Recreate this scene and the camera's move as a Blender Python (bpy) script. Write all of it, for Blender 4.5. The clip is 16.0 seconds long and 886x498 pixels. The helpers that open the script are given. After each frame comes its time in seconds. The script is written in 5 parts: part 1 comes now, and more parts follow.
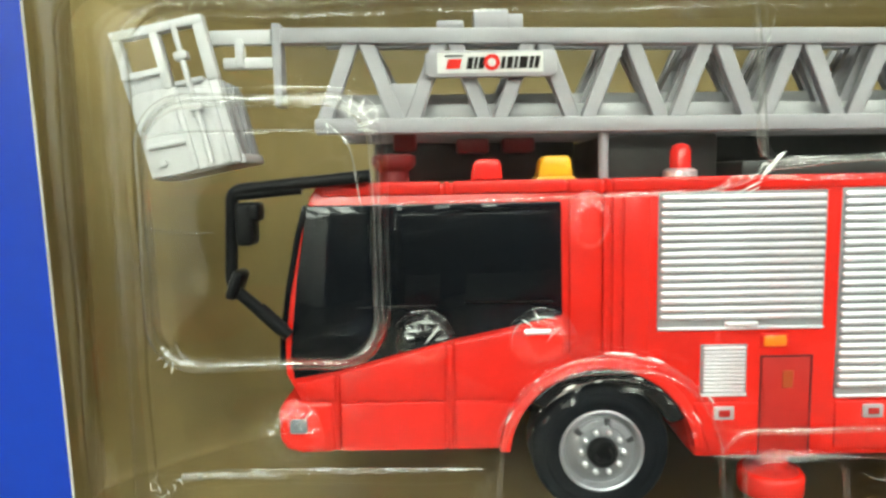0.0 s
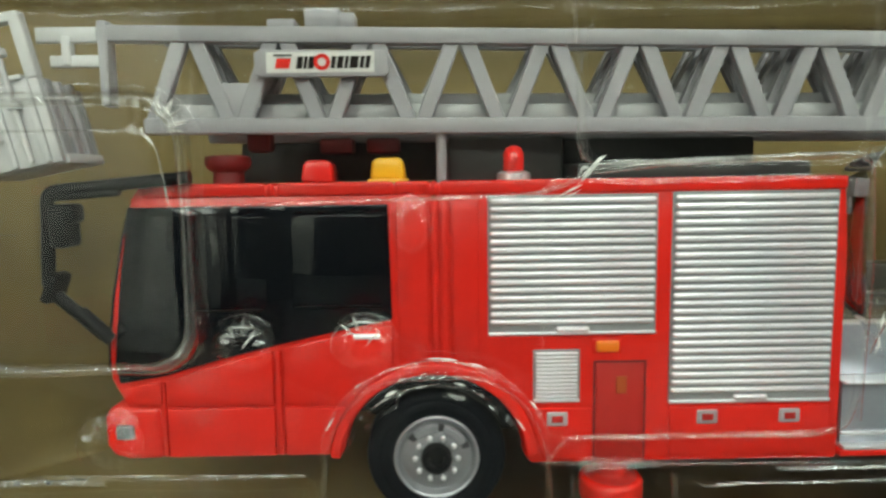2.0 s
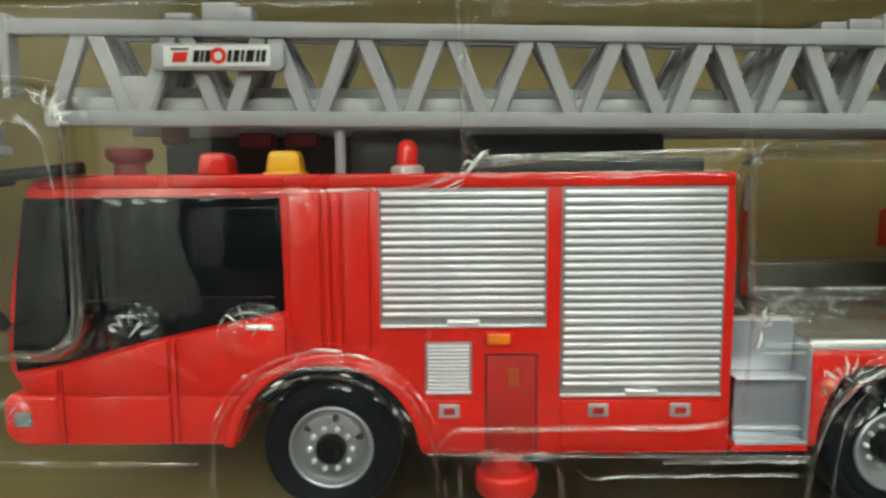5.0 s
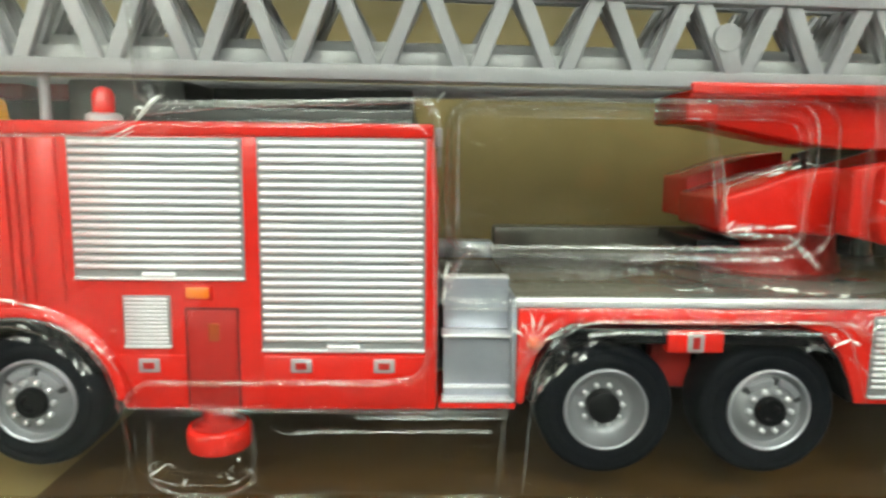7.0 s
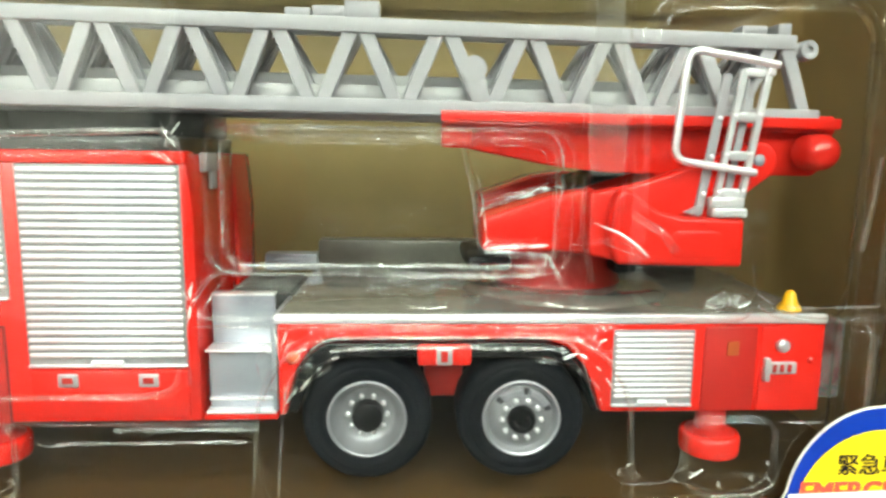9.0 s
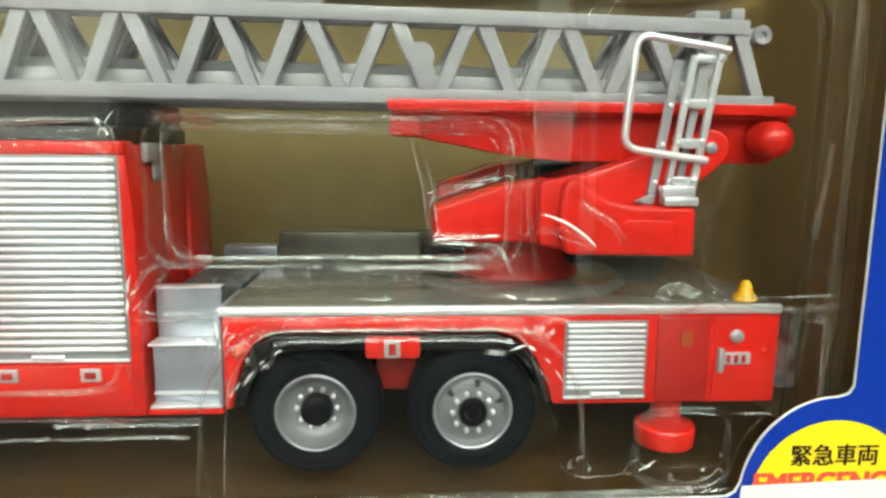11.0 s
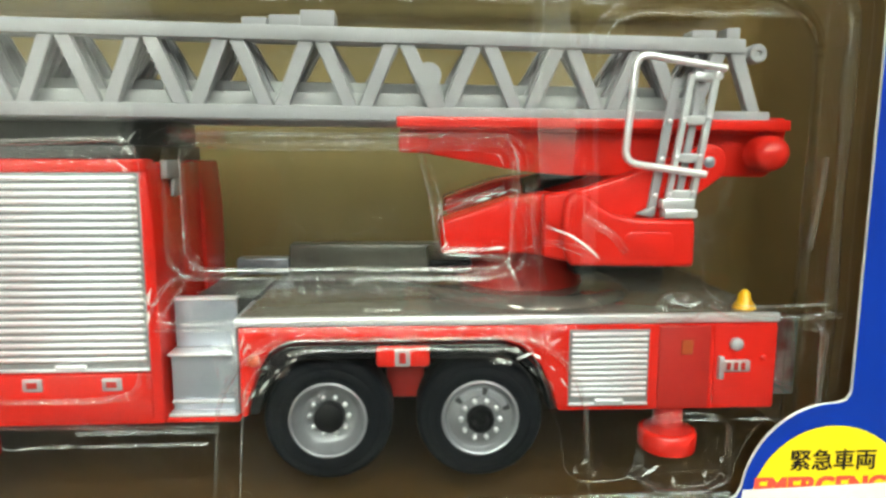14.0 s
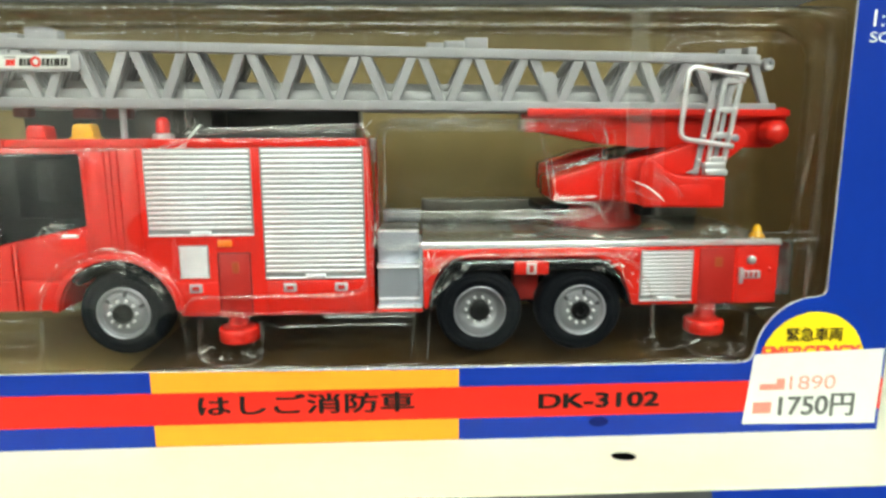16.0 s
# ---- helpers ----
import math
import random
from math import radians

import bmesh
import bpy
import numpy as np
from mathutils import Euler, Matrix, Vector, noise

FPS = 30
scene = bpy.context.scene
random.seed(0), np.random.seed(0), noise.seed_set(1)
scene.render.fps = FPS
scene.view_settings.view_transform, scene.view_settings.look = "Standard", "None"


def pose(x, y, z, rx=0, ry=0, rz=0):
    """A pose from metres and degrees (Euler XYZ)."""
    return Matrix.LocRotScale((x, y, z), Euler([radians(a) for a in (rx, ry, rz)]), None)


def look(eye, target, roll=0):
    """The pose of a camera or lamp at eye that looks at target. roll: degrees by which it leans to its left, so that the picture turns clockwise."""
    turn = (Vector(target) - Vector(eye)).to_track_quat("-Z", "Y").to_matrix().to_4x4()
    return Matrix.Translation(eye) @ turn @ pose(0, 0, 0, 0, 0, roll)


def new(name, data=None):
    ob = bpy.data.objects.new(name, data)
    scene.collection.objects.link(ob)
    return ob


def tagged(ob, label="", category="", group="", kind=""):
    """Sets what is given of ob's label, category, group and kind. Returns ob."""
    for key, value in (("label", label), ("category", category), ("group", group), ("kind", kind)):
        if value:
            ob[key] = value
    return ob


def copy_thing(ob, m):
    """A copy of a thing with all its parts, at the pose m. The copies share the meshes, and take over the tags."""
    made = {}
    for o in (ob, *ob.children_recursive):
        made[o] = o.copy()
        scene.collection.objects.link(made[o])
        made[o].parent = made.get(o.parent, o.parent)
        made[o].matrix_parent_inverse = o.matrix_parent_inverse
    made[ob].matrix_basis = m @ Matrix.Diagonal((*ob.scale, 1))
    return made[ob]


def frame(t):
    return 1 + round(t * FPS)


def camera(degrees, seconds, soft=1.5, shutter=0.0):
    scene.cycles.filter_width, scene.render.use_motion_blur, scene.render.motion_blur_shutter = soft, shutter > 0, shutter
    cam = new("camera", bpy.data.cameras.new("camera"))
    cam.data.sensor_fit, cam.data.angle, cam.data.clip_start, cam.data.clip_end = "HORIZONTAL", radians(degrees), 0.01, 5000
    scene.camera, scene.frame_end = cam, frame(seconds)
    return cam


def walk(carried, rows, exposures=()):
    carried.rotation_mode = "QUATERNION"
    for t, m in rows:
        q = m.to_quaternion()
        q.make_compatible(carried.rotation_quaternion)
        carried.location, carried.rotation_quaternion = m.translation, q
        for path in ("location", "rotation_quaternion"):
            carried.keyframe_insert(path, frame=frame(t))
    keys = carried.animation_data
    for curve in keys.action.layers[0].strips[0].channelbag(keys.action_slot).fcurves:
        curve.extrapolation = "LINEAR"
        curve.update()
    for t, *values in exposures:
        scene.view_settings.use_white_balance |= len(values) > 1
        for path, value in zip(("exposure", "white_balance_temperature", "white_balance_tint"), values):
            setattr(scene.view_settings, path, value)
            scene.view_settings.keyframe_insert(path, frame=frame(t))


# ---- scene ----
# Lengths are written in centimetres (CM) and built in true metres; z = 0 is the height of the toy's axles.
CM = 0.01
cam = camera(68.4, 16.0, soft=2.7, shutter=0.5)
# seconds, eye, point looked at (both in centimetres), roll
PATH = [
    (0, (-1.883, -7.723, 3.463), (-1.893, -5.735, 3.245), -1.1),
    (0.5, (-1.499, -7.707, 3.527), (-1.505, -5.719, 3.308), -1.0),
    (1, (-0.955, -7.651, 3.461), (-0.955, -5.663, 3.24), -1.0),
    (1.5, (-0.421, -7.613, 3.491), (-0.413, -5.626, 3.263), -0.8),
    (2, (0.055, -7.592, 3.494), (0.07, -5.606, 3.266), -0.8),
    (2.5, (0.443, -7.618, 3.314), (0.46, -5.632, 3.081), -0.8),
    (3, (0.748, -7.605, 3.387), (0.761, -5.621, 3.138), -0.9),
    (3.2, (0.77, -7.612, 3.276), (0.787, -5.623, 3.07), -0.8),
    (5.3, (1.759, -7.689, 3.416), (1.758, -5.704, 3.175), -0.3),
    (5.5, (2.147, -7.674, 3.395), (2.156, -5.69, 3.145), -0.3),
    (6, (3.248, -7.671, 3.154), (3.275, -5.687, 2.9), -0.1),
    (6.5, (4.067, -7.623, 3.205), (4.099, -5.642, 2.937), -0.0),
    (7, (4.805, -7.619, 3.083), (4.845, -5.641, 2.795), 0.6),
    (7.5, (5.665, -7.697, 3.17), (5.729, -5.718, 2.892), 1.1),
    (8, (6.343, -7.797, 3.273), (6.419, -5.82, 2.982), 0.9),
    (8.5, (7.003, -7.983, 3.564), (7.09, -6.007, 3.272), 0.7),
    (9, (7.576, -8.103, 3.471), (7.672, -6.128, 3.171), 0.7),
    (9.5, (8.073, -8.134, 3.477), (8.181, -6.161, 3.17), 0.5),
    (9.7, (8.16, -8.097, 3.625), (8.276, -6.13, 3.278), 0.5),
    (12, (8.194, -7.986, 3.29), (8.294, -6.011, 2.987), 0.3),
    (12.5, (8.174, -8.019, 3.355), (8.273, -6.045, 3.048), 0.2),
    (13, (8.183, -8.101, 3.518), (8.286, -6.126, 3.22), 0.3),
    (13.5, (8.244, -8.153, 3.568), (8.345, -6.177, 3.275), 0.2),
    (14, (8.127, -8.281, 3.5), (8.223, -6.305, 3.209), 0.1),
    (14.5, (7.019, -9.135, 3.486), (7.096, -7.156, 3.205), -0.5),
    (15, (6.162, -10.208, 3.579), (6.244, -8.233, 3.274), -0.3),
    (15.5, (5.774, -11.483, 3.697), (5.844, -9.51, 3.377), -0.4),
    (16, (5.668, -12.549, 3.612), (5.761, -10.585, 3.245), -0.2),
]
EXPOSURE = [(0.0, 0.46), (1.0, 0.05), (2.5, -0.53), (3.0, -0.70), (3.2, -0.70), (5.5, -0.40), (6.0, -0.46), (7.0, 0.1), (8.0, 0.58), (9.0, 0.68), (9.7, 0.58), (12.0, 0.05), (12.5, 0.08), (14.0, 0.24), (15.0, 0.22), (16.0, 0.14)]
walk(cam, [(t, look(Vector(e) * CM, Vector(g) * CM, r)) for t, e, g, r in PATH], EXPOSURE)

# ---- light: fluorescent tubes on a shop ceiling ----
world = bpy.data.worlds.new("shop_air")
scene.world = world
world.use_nodes = True
world.node_tree.nodes["Background"].inputs[0].default_value = (0.9, 0.95, 1.0, 1)
world.node_tree.nodes["Background"].inputs[1].default_value = 0.02
TUBE_POWER = 15.5
# further lamps, unseen, added to balance brightness and wash the white wall
LAMPS = [(x, -1.30) for x in (-0.35, 0.55, 1.00, 1.90)] + [(x, -2.70) for x in (-1.25, -0.80, -0.35, 0.10, 0.55, 1.00, 1.45)] + [(x, -3.50) for x in (-2.60, -2.15, -1.70, -0.80, 0.10, 1.00)]


# ---- materials ----
def material(name, color, rough=0.4, metal=0.0, coat=0.0, var=0.08, scale=300.0, bump=0.0, bump_scale=2000.0, rough_var=0.1, spec=0.5):
    """A surface whose colour drifts at two scales, with fine relief."""
    m = bpy.data.materials.new(name)
    m.use_nodes = True
    n, k = m.node_tree.nodes, m.node_tree.links
    b = n["Principled BSDF"]
    co = n.new("ShaderNodeTexCoord")
    big, fine = n.new("ShaderNodeTexNoise"), n.new("ShaderNodeTexNoise")
    big.inputs["Scale"].default_value, fine.inputs["Scale"].default_value = scale, scale * 9
    big.inputs["Detail"].default_value = fine.inputs["Detail"].default_value = 3
    add = n.new("ShaderNodeMath")
    add.operation = "ADD"
    ramp = n.new("ShaderNodeMapRange")
    ramp.inputs["From Min"].default_value, ramp.inputs["From Max"].default_value = 0.6, 1.4
    ramp.inputs["To Min"].default_value, ramp.inputs["To Max"].default_value = 1 - var, 1 + var
    mul = n.new("ShaderNodeVectorMath")
    mul.operation = "SCALE"
    mul.inputs[0].default_value = color
    rr = n.new("ShaderNodeMapRange")
    rr.inputs["To Min"].default_value, rr.inputs["To Max"].default_value = max(0.02, rough * (1 - rough_var)), rough * (1 + rough_var)
    for t in (big, fine):
        k.new(co.outputs["Object"], t.inputs["Vector"])
    k.new(big.outputs[0], add.inputs[0])
    k.new(fine.outputs[0], add.inputs[1])
    k.new(add.outputs[0], ramp.inputs[0])
    k.new(ramp.outputs[0], mul.inputs["Scale"])
    k.new(mul.outputs[0], b.inputs["Base Color"])
    k.new(fine.outputs[0], rr.inputs[0])
    k.new(rr.outputs[0], b.inputs["Roughness"])
    b.inputs["Metallic"].default_value = metal
    b.inputs["Coat Weight"].default_value = coat
    b.inputs["Coat Roughness"].default_value = 0.08
    b.inputs["Specular IOR Level"].default_value = spec
    if bump:
        bt, bn = n.new("ShaderNodeTexNoise"), n.new("ShaderNodeBump")
        bt.inputs["Scale"].default_value = bump_scale
        bn.inputs["Strength"].default_value, bn.inputs["Distance"].default_value = bump, 0.0002
        k.new(co.outputs["Object"], bt.inputs["Vector"])
        k.new(bt.outputs[0], bn.inputs["Height"])
        k.new(bn.outputs[0], b.inputs["Normal"])
    return m


def clear_film(name, tint, ior, haze_bump, scale, white_share=0.0, faces=1.8, patchy=True):
    """Thin clear plastic: looks straight through, with a sharp gloss that grows at glancing angles."""
    m = bpy.data.materials.new(name)
    m.use_nodes = True
    n, k = m.node_tree.nodes, m.node_tree.links
    n.remove(n["Principled BSDF"])
    tr, gl, fr, mix = n.new("ShaderNodeBsdfTransparent"), n.new("ShaderNodeBsdfGlossy"), n.new("ShaderNodeFresnel"), n.new("ShaderNodeMixShader")
    tr.inputs[0].default_value = (*tint, 1)
    gl.inputs["Roughness"].default_value = 0.035
    fr.inputs[0].default_value = ior
    co, tx, bn = n.new("ShaderNodeTexCoord"), n.new("ShaderNodeTexNoise"), n.new("ShaderNodeBump")
    tx.inputs["Scale"].default_value = scale
    tx.inputs["Detail"].default_value = 2
    bn.inputs["Strength"].default_value, bn.inputs["Distance"].default_value = haze_bump, 0.0006
    k.new(co.outputs["Object"], tx.inputs["Vector"])
    k.new(tx.outputs[0], bn.inputs["Height"])
    k.new(bn.outputs[0], gl.inputs["Normal"])
    k.new(bn.outputs[0], fr.inputs["Normal"])
    two = n.new("ShaderNodeMath")            # a thin sheet mirrors on both of its faces
    two.operation, two.use_clamp = "MULTIPLY", True
    two.inputs[1].default_value = faces
    k.new(fr.outputs[0], two.inputs[0])
    k.new(two.outputs[0], mix.inputs[0])
    k.new(tr.outputs[0], mix.inputs[1])
    k.new(gl.outputs[0], mix.inputs[2])
    last = mix
    if white_share:
        # matt white share: painted glints and haze, and the rear lamp's own milkiness
        di, last = n.new("ShaderNodeBsdfDiffuse"), n.new("ShaderNodeMixShader")
        di.inputs[0].default_value = (0.85, 0.85, 0.82, 1)
        # the white comes in patches, with clear stretches between
        pt, pr = n.new("ShaderNodeTexNoise"), n.new("ShaderNodeMapRange")
        pt.inputs["Scale"].default_value, pt.inputs["Detail"].default_value = 260.0, 4
        pr.inputs["From Min"].default_value, pr.inputs["From Max"].default_value = (0.40, 0.72) if patchy else (0.10, 0.55)
        pr.inputs["To Max"].default_value = white_share
        k.new(co.outputs["Object"], pt.inputs["Vector"])
        k.new(pt.outputs[0], pr.inputs[0])
        k.new(pr.outputs[0], last.inputs[0])
        k.new(mix.outputs[0], last.inputs[1])
        k.new(di.outputs[0], last.inputs[2])
    k.new(last.outputs[0], n["Material Output"].inputs[0])
    return m


RED = material("red_paint", (0.66, 0.018, 0.011), 0.24, coat=0.12, var=0.05, scale=60)
PLATE = material("brown_plate", (0.36, 0.07, 0.015), 0.4)
RED_PLASTIC = material("red_plastic", (0.41, 0.016, 0.012), 0.36, var=0.06, scale=80)
# red for dark joints, and for parts with shade put into their colour
DARK_RED = material("joint_and_shade_red", (0.16, 0.008, 0.008), 0.5)
BLACK = material("black_plastic", (0.006, 0.006, 0.007), 0.36, var=0.2, scale=200, spec=0.15)
GLOSS_BLACK = material("gloss_black_plastic", (0.006, 0.006, 0.007), 0.12, var=0.2, scale=150)
GLASS_BLACK = material("dark_window", (0.003, 0.004, 0.006), 0.04, var=0.2, scale=120, spec=0.25)
RUBBER = material("tyre_rubber", (0.0045, 0.0055, 0.008), 0.55, var=0.25, scale=250, spec=0.06)
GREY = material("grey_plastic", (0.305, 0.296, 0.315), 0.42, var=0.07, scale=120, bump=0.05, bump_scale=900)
# lighter copy of the grey, colour raised against the ladder's shade
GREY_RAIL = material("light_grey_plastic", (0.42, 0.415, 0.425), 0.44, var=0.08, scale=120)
# darker grey: ladder and cage shade put in colour, also small dark fittings
GREY_IN = material("shade_and_dark_grey", (0.27, 0.264, 0.28), 0.46, var=0.08, scale=120)
PALE = material("pale_grey_plastic", (0.50, 0.496, 0.505), 0.42, var=0.06, scale=120, bump=0.05, bump_scale=900)
SILVER = material("silver_paint", (0.93, 0.92, 0.96), 0.31, metal=0.7, var=0.06, scale=200, bump=0.12, bump_scale=3000)
SILVER_DK = material("silver_groove", (0.34, 0.345, 0.355), 0.42, metal=0.5, var=0.08)
# darker copy of the hub silver, the dish's shading put into colour
DISH = material("shaded_dish_silver", (0.29, 0.29, 0.31), 0.42, metal=0.55, var=0.12, scale=400, bump=0.15)
CHROME = material("hub_silver", (0.39, 0.39, 0.43), 0.36, metal=0.6, var=0.08, scale=400, bump=0.15)
LATCH = material("latch_silver", (0.50, 0.52, 0.55), 0.32, metal=0.5, var=0.08, scale=300)
STEEL = material("step_silver", (0.33, 0.35, 0.40), 0.30, metal=0.45, var=0.08, scale=200)
DECK = material("deck_grey", (0.25, 0.24, 0.215), 0.11, metal=0.5, var=0.08, scale=60)
DECK_MID = material("deck_step_grey", (0.11, 0.105, 0.088), 0.3, metal=0.2, var=0.12, scale=90)
DECK_DK = material("deck_dark", (0.026, 0.027, 0.025), 0.4, var=0.15, scale=120)
YELLOW = material("yellow_lamp", (0.80, 0.42, 0.01), 0.3, coat=0.3, var=0.04)
AMBER = material("amber_lamp", (0.85, 0.20, 0.008), 0.3, coat=0.3, var=0.06)
ORANGE = material("orange_lamp", (0.66, 0.075, 0.006), 0.3, coat=0.3, var=0.06)
LAMP_RED = material("lamp_red", (0.70, 0.02, 0.015), 0.2, coat=0.5, var=0.05)
LAMP_GREY = material("lamp_lens", (0.20, 0.215, 0.235), 0.15, metal=0.3, var=0.1)
WHITE = material("white_paper", (0.78, 0.77, 0.72), 0.55, var=0.03)
INK = material("black_ink", (0.012, 0.009, 0.008), 0.6, var=0.1, spec=0.1)
INK_RED = material("red_ink", (0.64, 0.055, 0.03), 0.5, var=0.1)
INK_PINK = material("pink_ink", (0.74, 0.21, 0.16), 0.5, var=0.2, scale=900)
STEEL_DARK = material("dark_steel_and_shade", (0.06, 0.06, 0.065), 0.5, metal=0.3)
INK_GREY = material("grey_ink", (0.10, 0.10, 0.098), 0.6, var=0.2, scale=900, spec=0.1)
CARD_BLUE = material("blue_card", (0.002, 0.024, 0.25), 0.38, var=0.06, scale=40, spec=0.25)
CARD_RED = material("red_card", (0.62, 0.018, 0.010), 0.45, var=0.05, scale=40, spec=0.15)
CARD_YELLOW = material("yellow_card", (0.74, 0.27, 0.018), 0.45, var=0.04, scale=40, spec=0.15)
CARD_LEMON = material("lemon_card", (0.76, 0.54, 0.01), 0.45, var=0.04, scale=40, spec=0.15)
CARD_NAVY = material("navy_print", (0.001, 0.006, 0.09), 0.45, var=0.06, scale=40, spec=0.15)
PAPER = material("sticker_paper", (0.58, 0.575, 0.56), 0.6, var=0.04, scale=300, spec=0.2)
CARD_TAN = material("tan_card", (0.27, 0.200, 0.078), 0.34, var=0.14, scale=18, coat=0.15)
# darker copy of the tan, shade at the right end put into colour
CARD_END_SHADE = material("end_shade_card", (0.22, 0.145, 0.054), 0.38, var=0.15, scale=18, coat=0.1)
# brown floor card, darkened in colour for the shade under the toy
CARD_UNDER_SHADE = material("kraft_card", (0.078, 0.040, 0.010), 0.38, var=0.16, scale=18, coat=0.1)
SHELF_WHITE = material("shelf_enamel", (0.76, 0.73, 0.57), 0.35, var=0.04, scale=30, bump=0.05)
WALL = material("wall_paint", (0.72, 0.70, 0.66), 0.7, var=0.12, scale=2)
WALL_DARK = material("dark_wall_paint", (0.035, 0.033, 0.03), 0.8, var=0.1, scale=2)
FLOOR_M = material("shop_floor", (0.10, 0.096, 0.088), 0.5, var=0.1, scale=2)
CEIL_M = material("ceiling_board", (0.76, 0.76, 0.74), 0.8, var=0.05, scale=3)
FILM = clear_film("clear_plastic", (0.985, 0.985, 0.975), 1.5, 0.03, 160.0, 0.0, 1.3)
LAMP_SMOKE = clear_film("smoked_lens", (0.95, 0.945, 0.92), 1.45, 0.08, 300.0, 0.16)
RIM = clear_film("thick_plastic_rim", (0.88, 0.86, 0.78), 1.45, 0.03, 200.0, 0.0, 1.6)
# reflection haze on the sheet, painted in as a thin white
VEIL = clear_film("painted_haze", (0.96, 0.96, 0.95), 1.5, 0.03, 200.0, 0.06, 1.2, False)
LADDER_SILVER = material("ladder_silver", (0.70, 0.71, 0.73), 0.30, metal=0.55, var=0.08, scale=300, bump=0.1)
RIB = clear_film("drawn_plastic_rib", (0.97, 0.97, 0.96), 1.5, 0.02, 300.0, 0.04, 2.6)
# glints of the sheet, painted as matt white
EDGE = clear_film("painted_bend_glint", (0.97, 0.97, 0.96), 1.5, 0.02, 300.0, 0.46, 2.6)
GLINT_FILM = clear_film("painted_glint", (0.97, 0.97, 0.96), 1.5, 0.02, 300.0, 0.80, 2.6, False)
TUBE = bpy.data.materials.new("lit_diffuser")
TUBE.use_nodes = True
_e = TUBE.node_tree.nodes["Principled BSDF"]
_e.inputs["Emission Color"].default_value = (0.89, 1.0, 0.885, 1)
_e.inputs["Emission Strength"].default_value = TUBE_POWER


# ---- builders (centimetres) ----
def part(name, bm, mat, parent=None, label="", smooth=True):
    """Links a bmesh as one mesh object; under parent if given."""
    me = bpy.data.meshes.new(name)
    if smooth:
        for f in bm.faces:
            f.smooth = True
        for e in bm.edges:
            if len(e.link_faces) == 2 and e.calc_face_angle(0) > 0.7:
                e.smooth = False
    bmesh.ops.recalc_face_normals(bm, faces=bm.faces[:])
    bm.to_mesh(me)
    bm.free()
    me.transform(Matrix.Scale(CM, 4))
    for m in (mat if isinstance(mat, (list, tuple)) else [mat]):
        me.materials.append(m)
    ob = new(name, me)
    if parent:
        ob.parent = parent
    if label:
        ob["label"] = label
    return ob


def twin(ob, name, m, parent=None):
    """Another object on the same mesh, moved by m (centimetres)."""
    o = new(name, ob.data)
    o.parent = parent or ob.parent
    mm = m.copy()
    mm.translation = mm.translation * CM
    o.matrix_basis = mm
    return o


def thing(name, label, category, group="", kind="", at=(0, 0, 0)):
    ob = new(name)
    ob.empty_display_size = 0.01
    return tagged(ob, label, category, group, kind)


def rounded(bm, geom, off, seg=2):
    es = [e for e in geom if isinstance(e, bmesh.types.BMEdge) and len(e.link_faces) == 2 and e.calc_face_angle(0) > 0.5]
    if off and es:
        bmesh.ops.bevel(bm, geom=es, offset=off, segments=seg, profile=0.5, affect="EDGES", clamp_overlap=True)


def box(x0, x1, y0, y1, z0, z1, off=0.03, seg=2, bm=None):
    out = bm or bmesh.new()
    t = bmesh.new()
    bmesh.ops.create_cube(t, size=1, matrix=Matrix.LocRotScale(((x0 + x1) / 2, (y0 + y1) / 2, (z0 + z1) / 2), None, (x1 - x0, y1 - y0, z1 - z0)))
    rounded(t, t.edges[:], min(off, 0.45 * min(x1 - x0, y1 - y0, z1 - z0)), seg)
    return join(out, t)


def join(out, t):
    me = bpy.data.meshes.new("t")
    t.to_mesh(me)
    t.free()
    out.from_mesh(me)
    bpy.data.meshes.remove(me)
    return out


def prism(pts, y0, y1, off=0.03, seg=2, bm=None):
    """A side outline (x, z) drawn out from y0 to y1."""
    out = bm or bmesh.new()
    t = bmesh.new()
    vs = [t.verts.new((x, y0, z)) for x, z in pts]
    f = t.faces.new(vs)
    r = bmesh.ops.extrude_face_region(t, geom=[f])
    bmesh.ops.translate(t, vec=(0, y1 - y0, 0), verts=[v for v in r["geom"] if isinstance(v, bmesh.types.BMVert)])
    bmesh.ops.recalc_face_normals(t, faces=t.faces[:])
    rounded(t, t.edges[:], off, seg)
    return join(out, t)


def lathe(profile, centre, axis="y", n=40, bm=None):
    """profile: (distance along the axis, radius); closed where the radius is 0."""
    out = bm or bmesh.new()
    t = bmesh.new()
    rings = []
    for d, r in profile:
        ring = []
        for i in range(n if r > 1e-6 else 1):
            a = 2 * math.pi * i / n
            u, v = r * math.cos(a), r * math.sin(a)
            p = {"y": (u, d, v), "z": (u, v, d), "x": (d, u, v)}[axis]
            ring.append(t.verts.new((p[0] + centre[0], p[1] + centre[1], p[2] + centre[2])))
        rings.append(ring)
    for a, b in zip(rings, rings[1:]):
        for i in range(n):
            q = [a[i % len(a)], a[(i + 1) % len(a)], b[(i + 1) % len(b)], b[i % len(b)]]
            q = list(dict.fromkeys(q))
            if len(q) > 2:
                t.faces.new(q)
    return join(out, t)


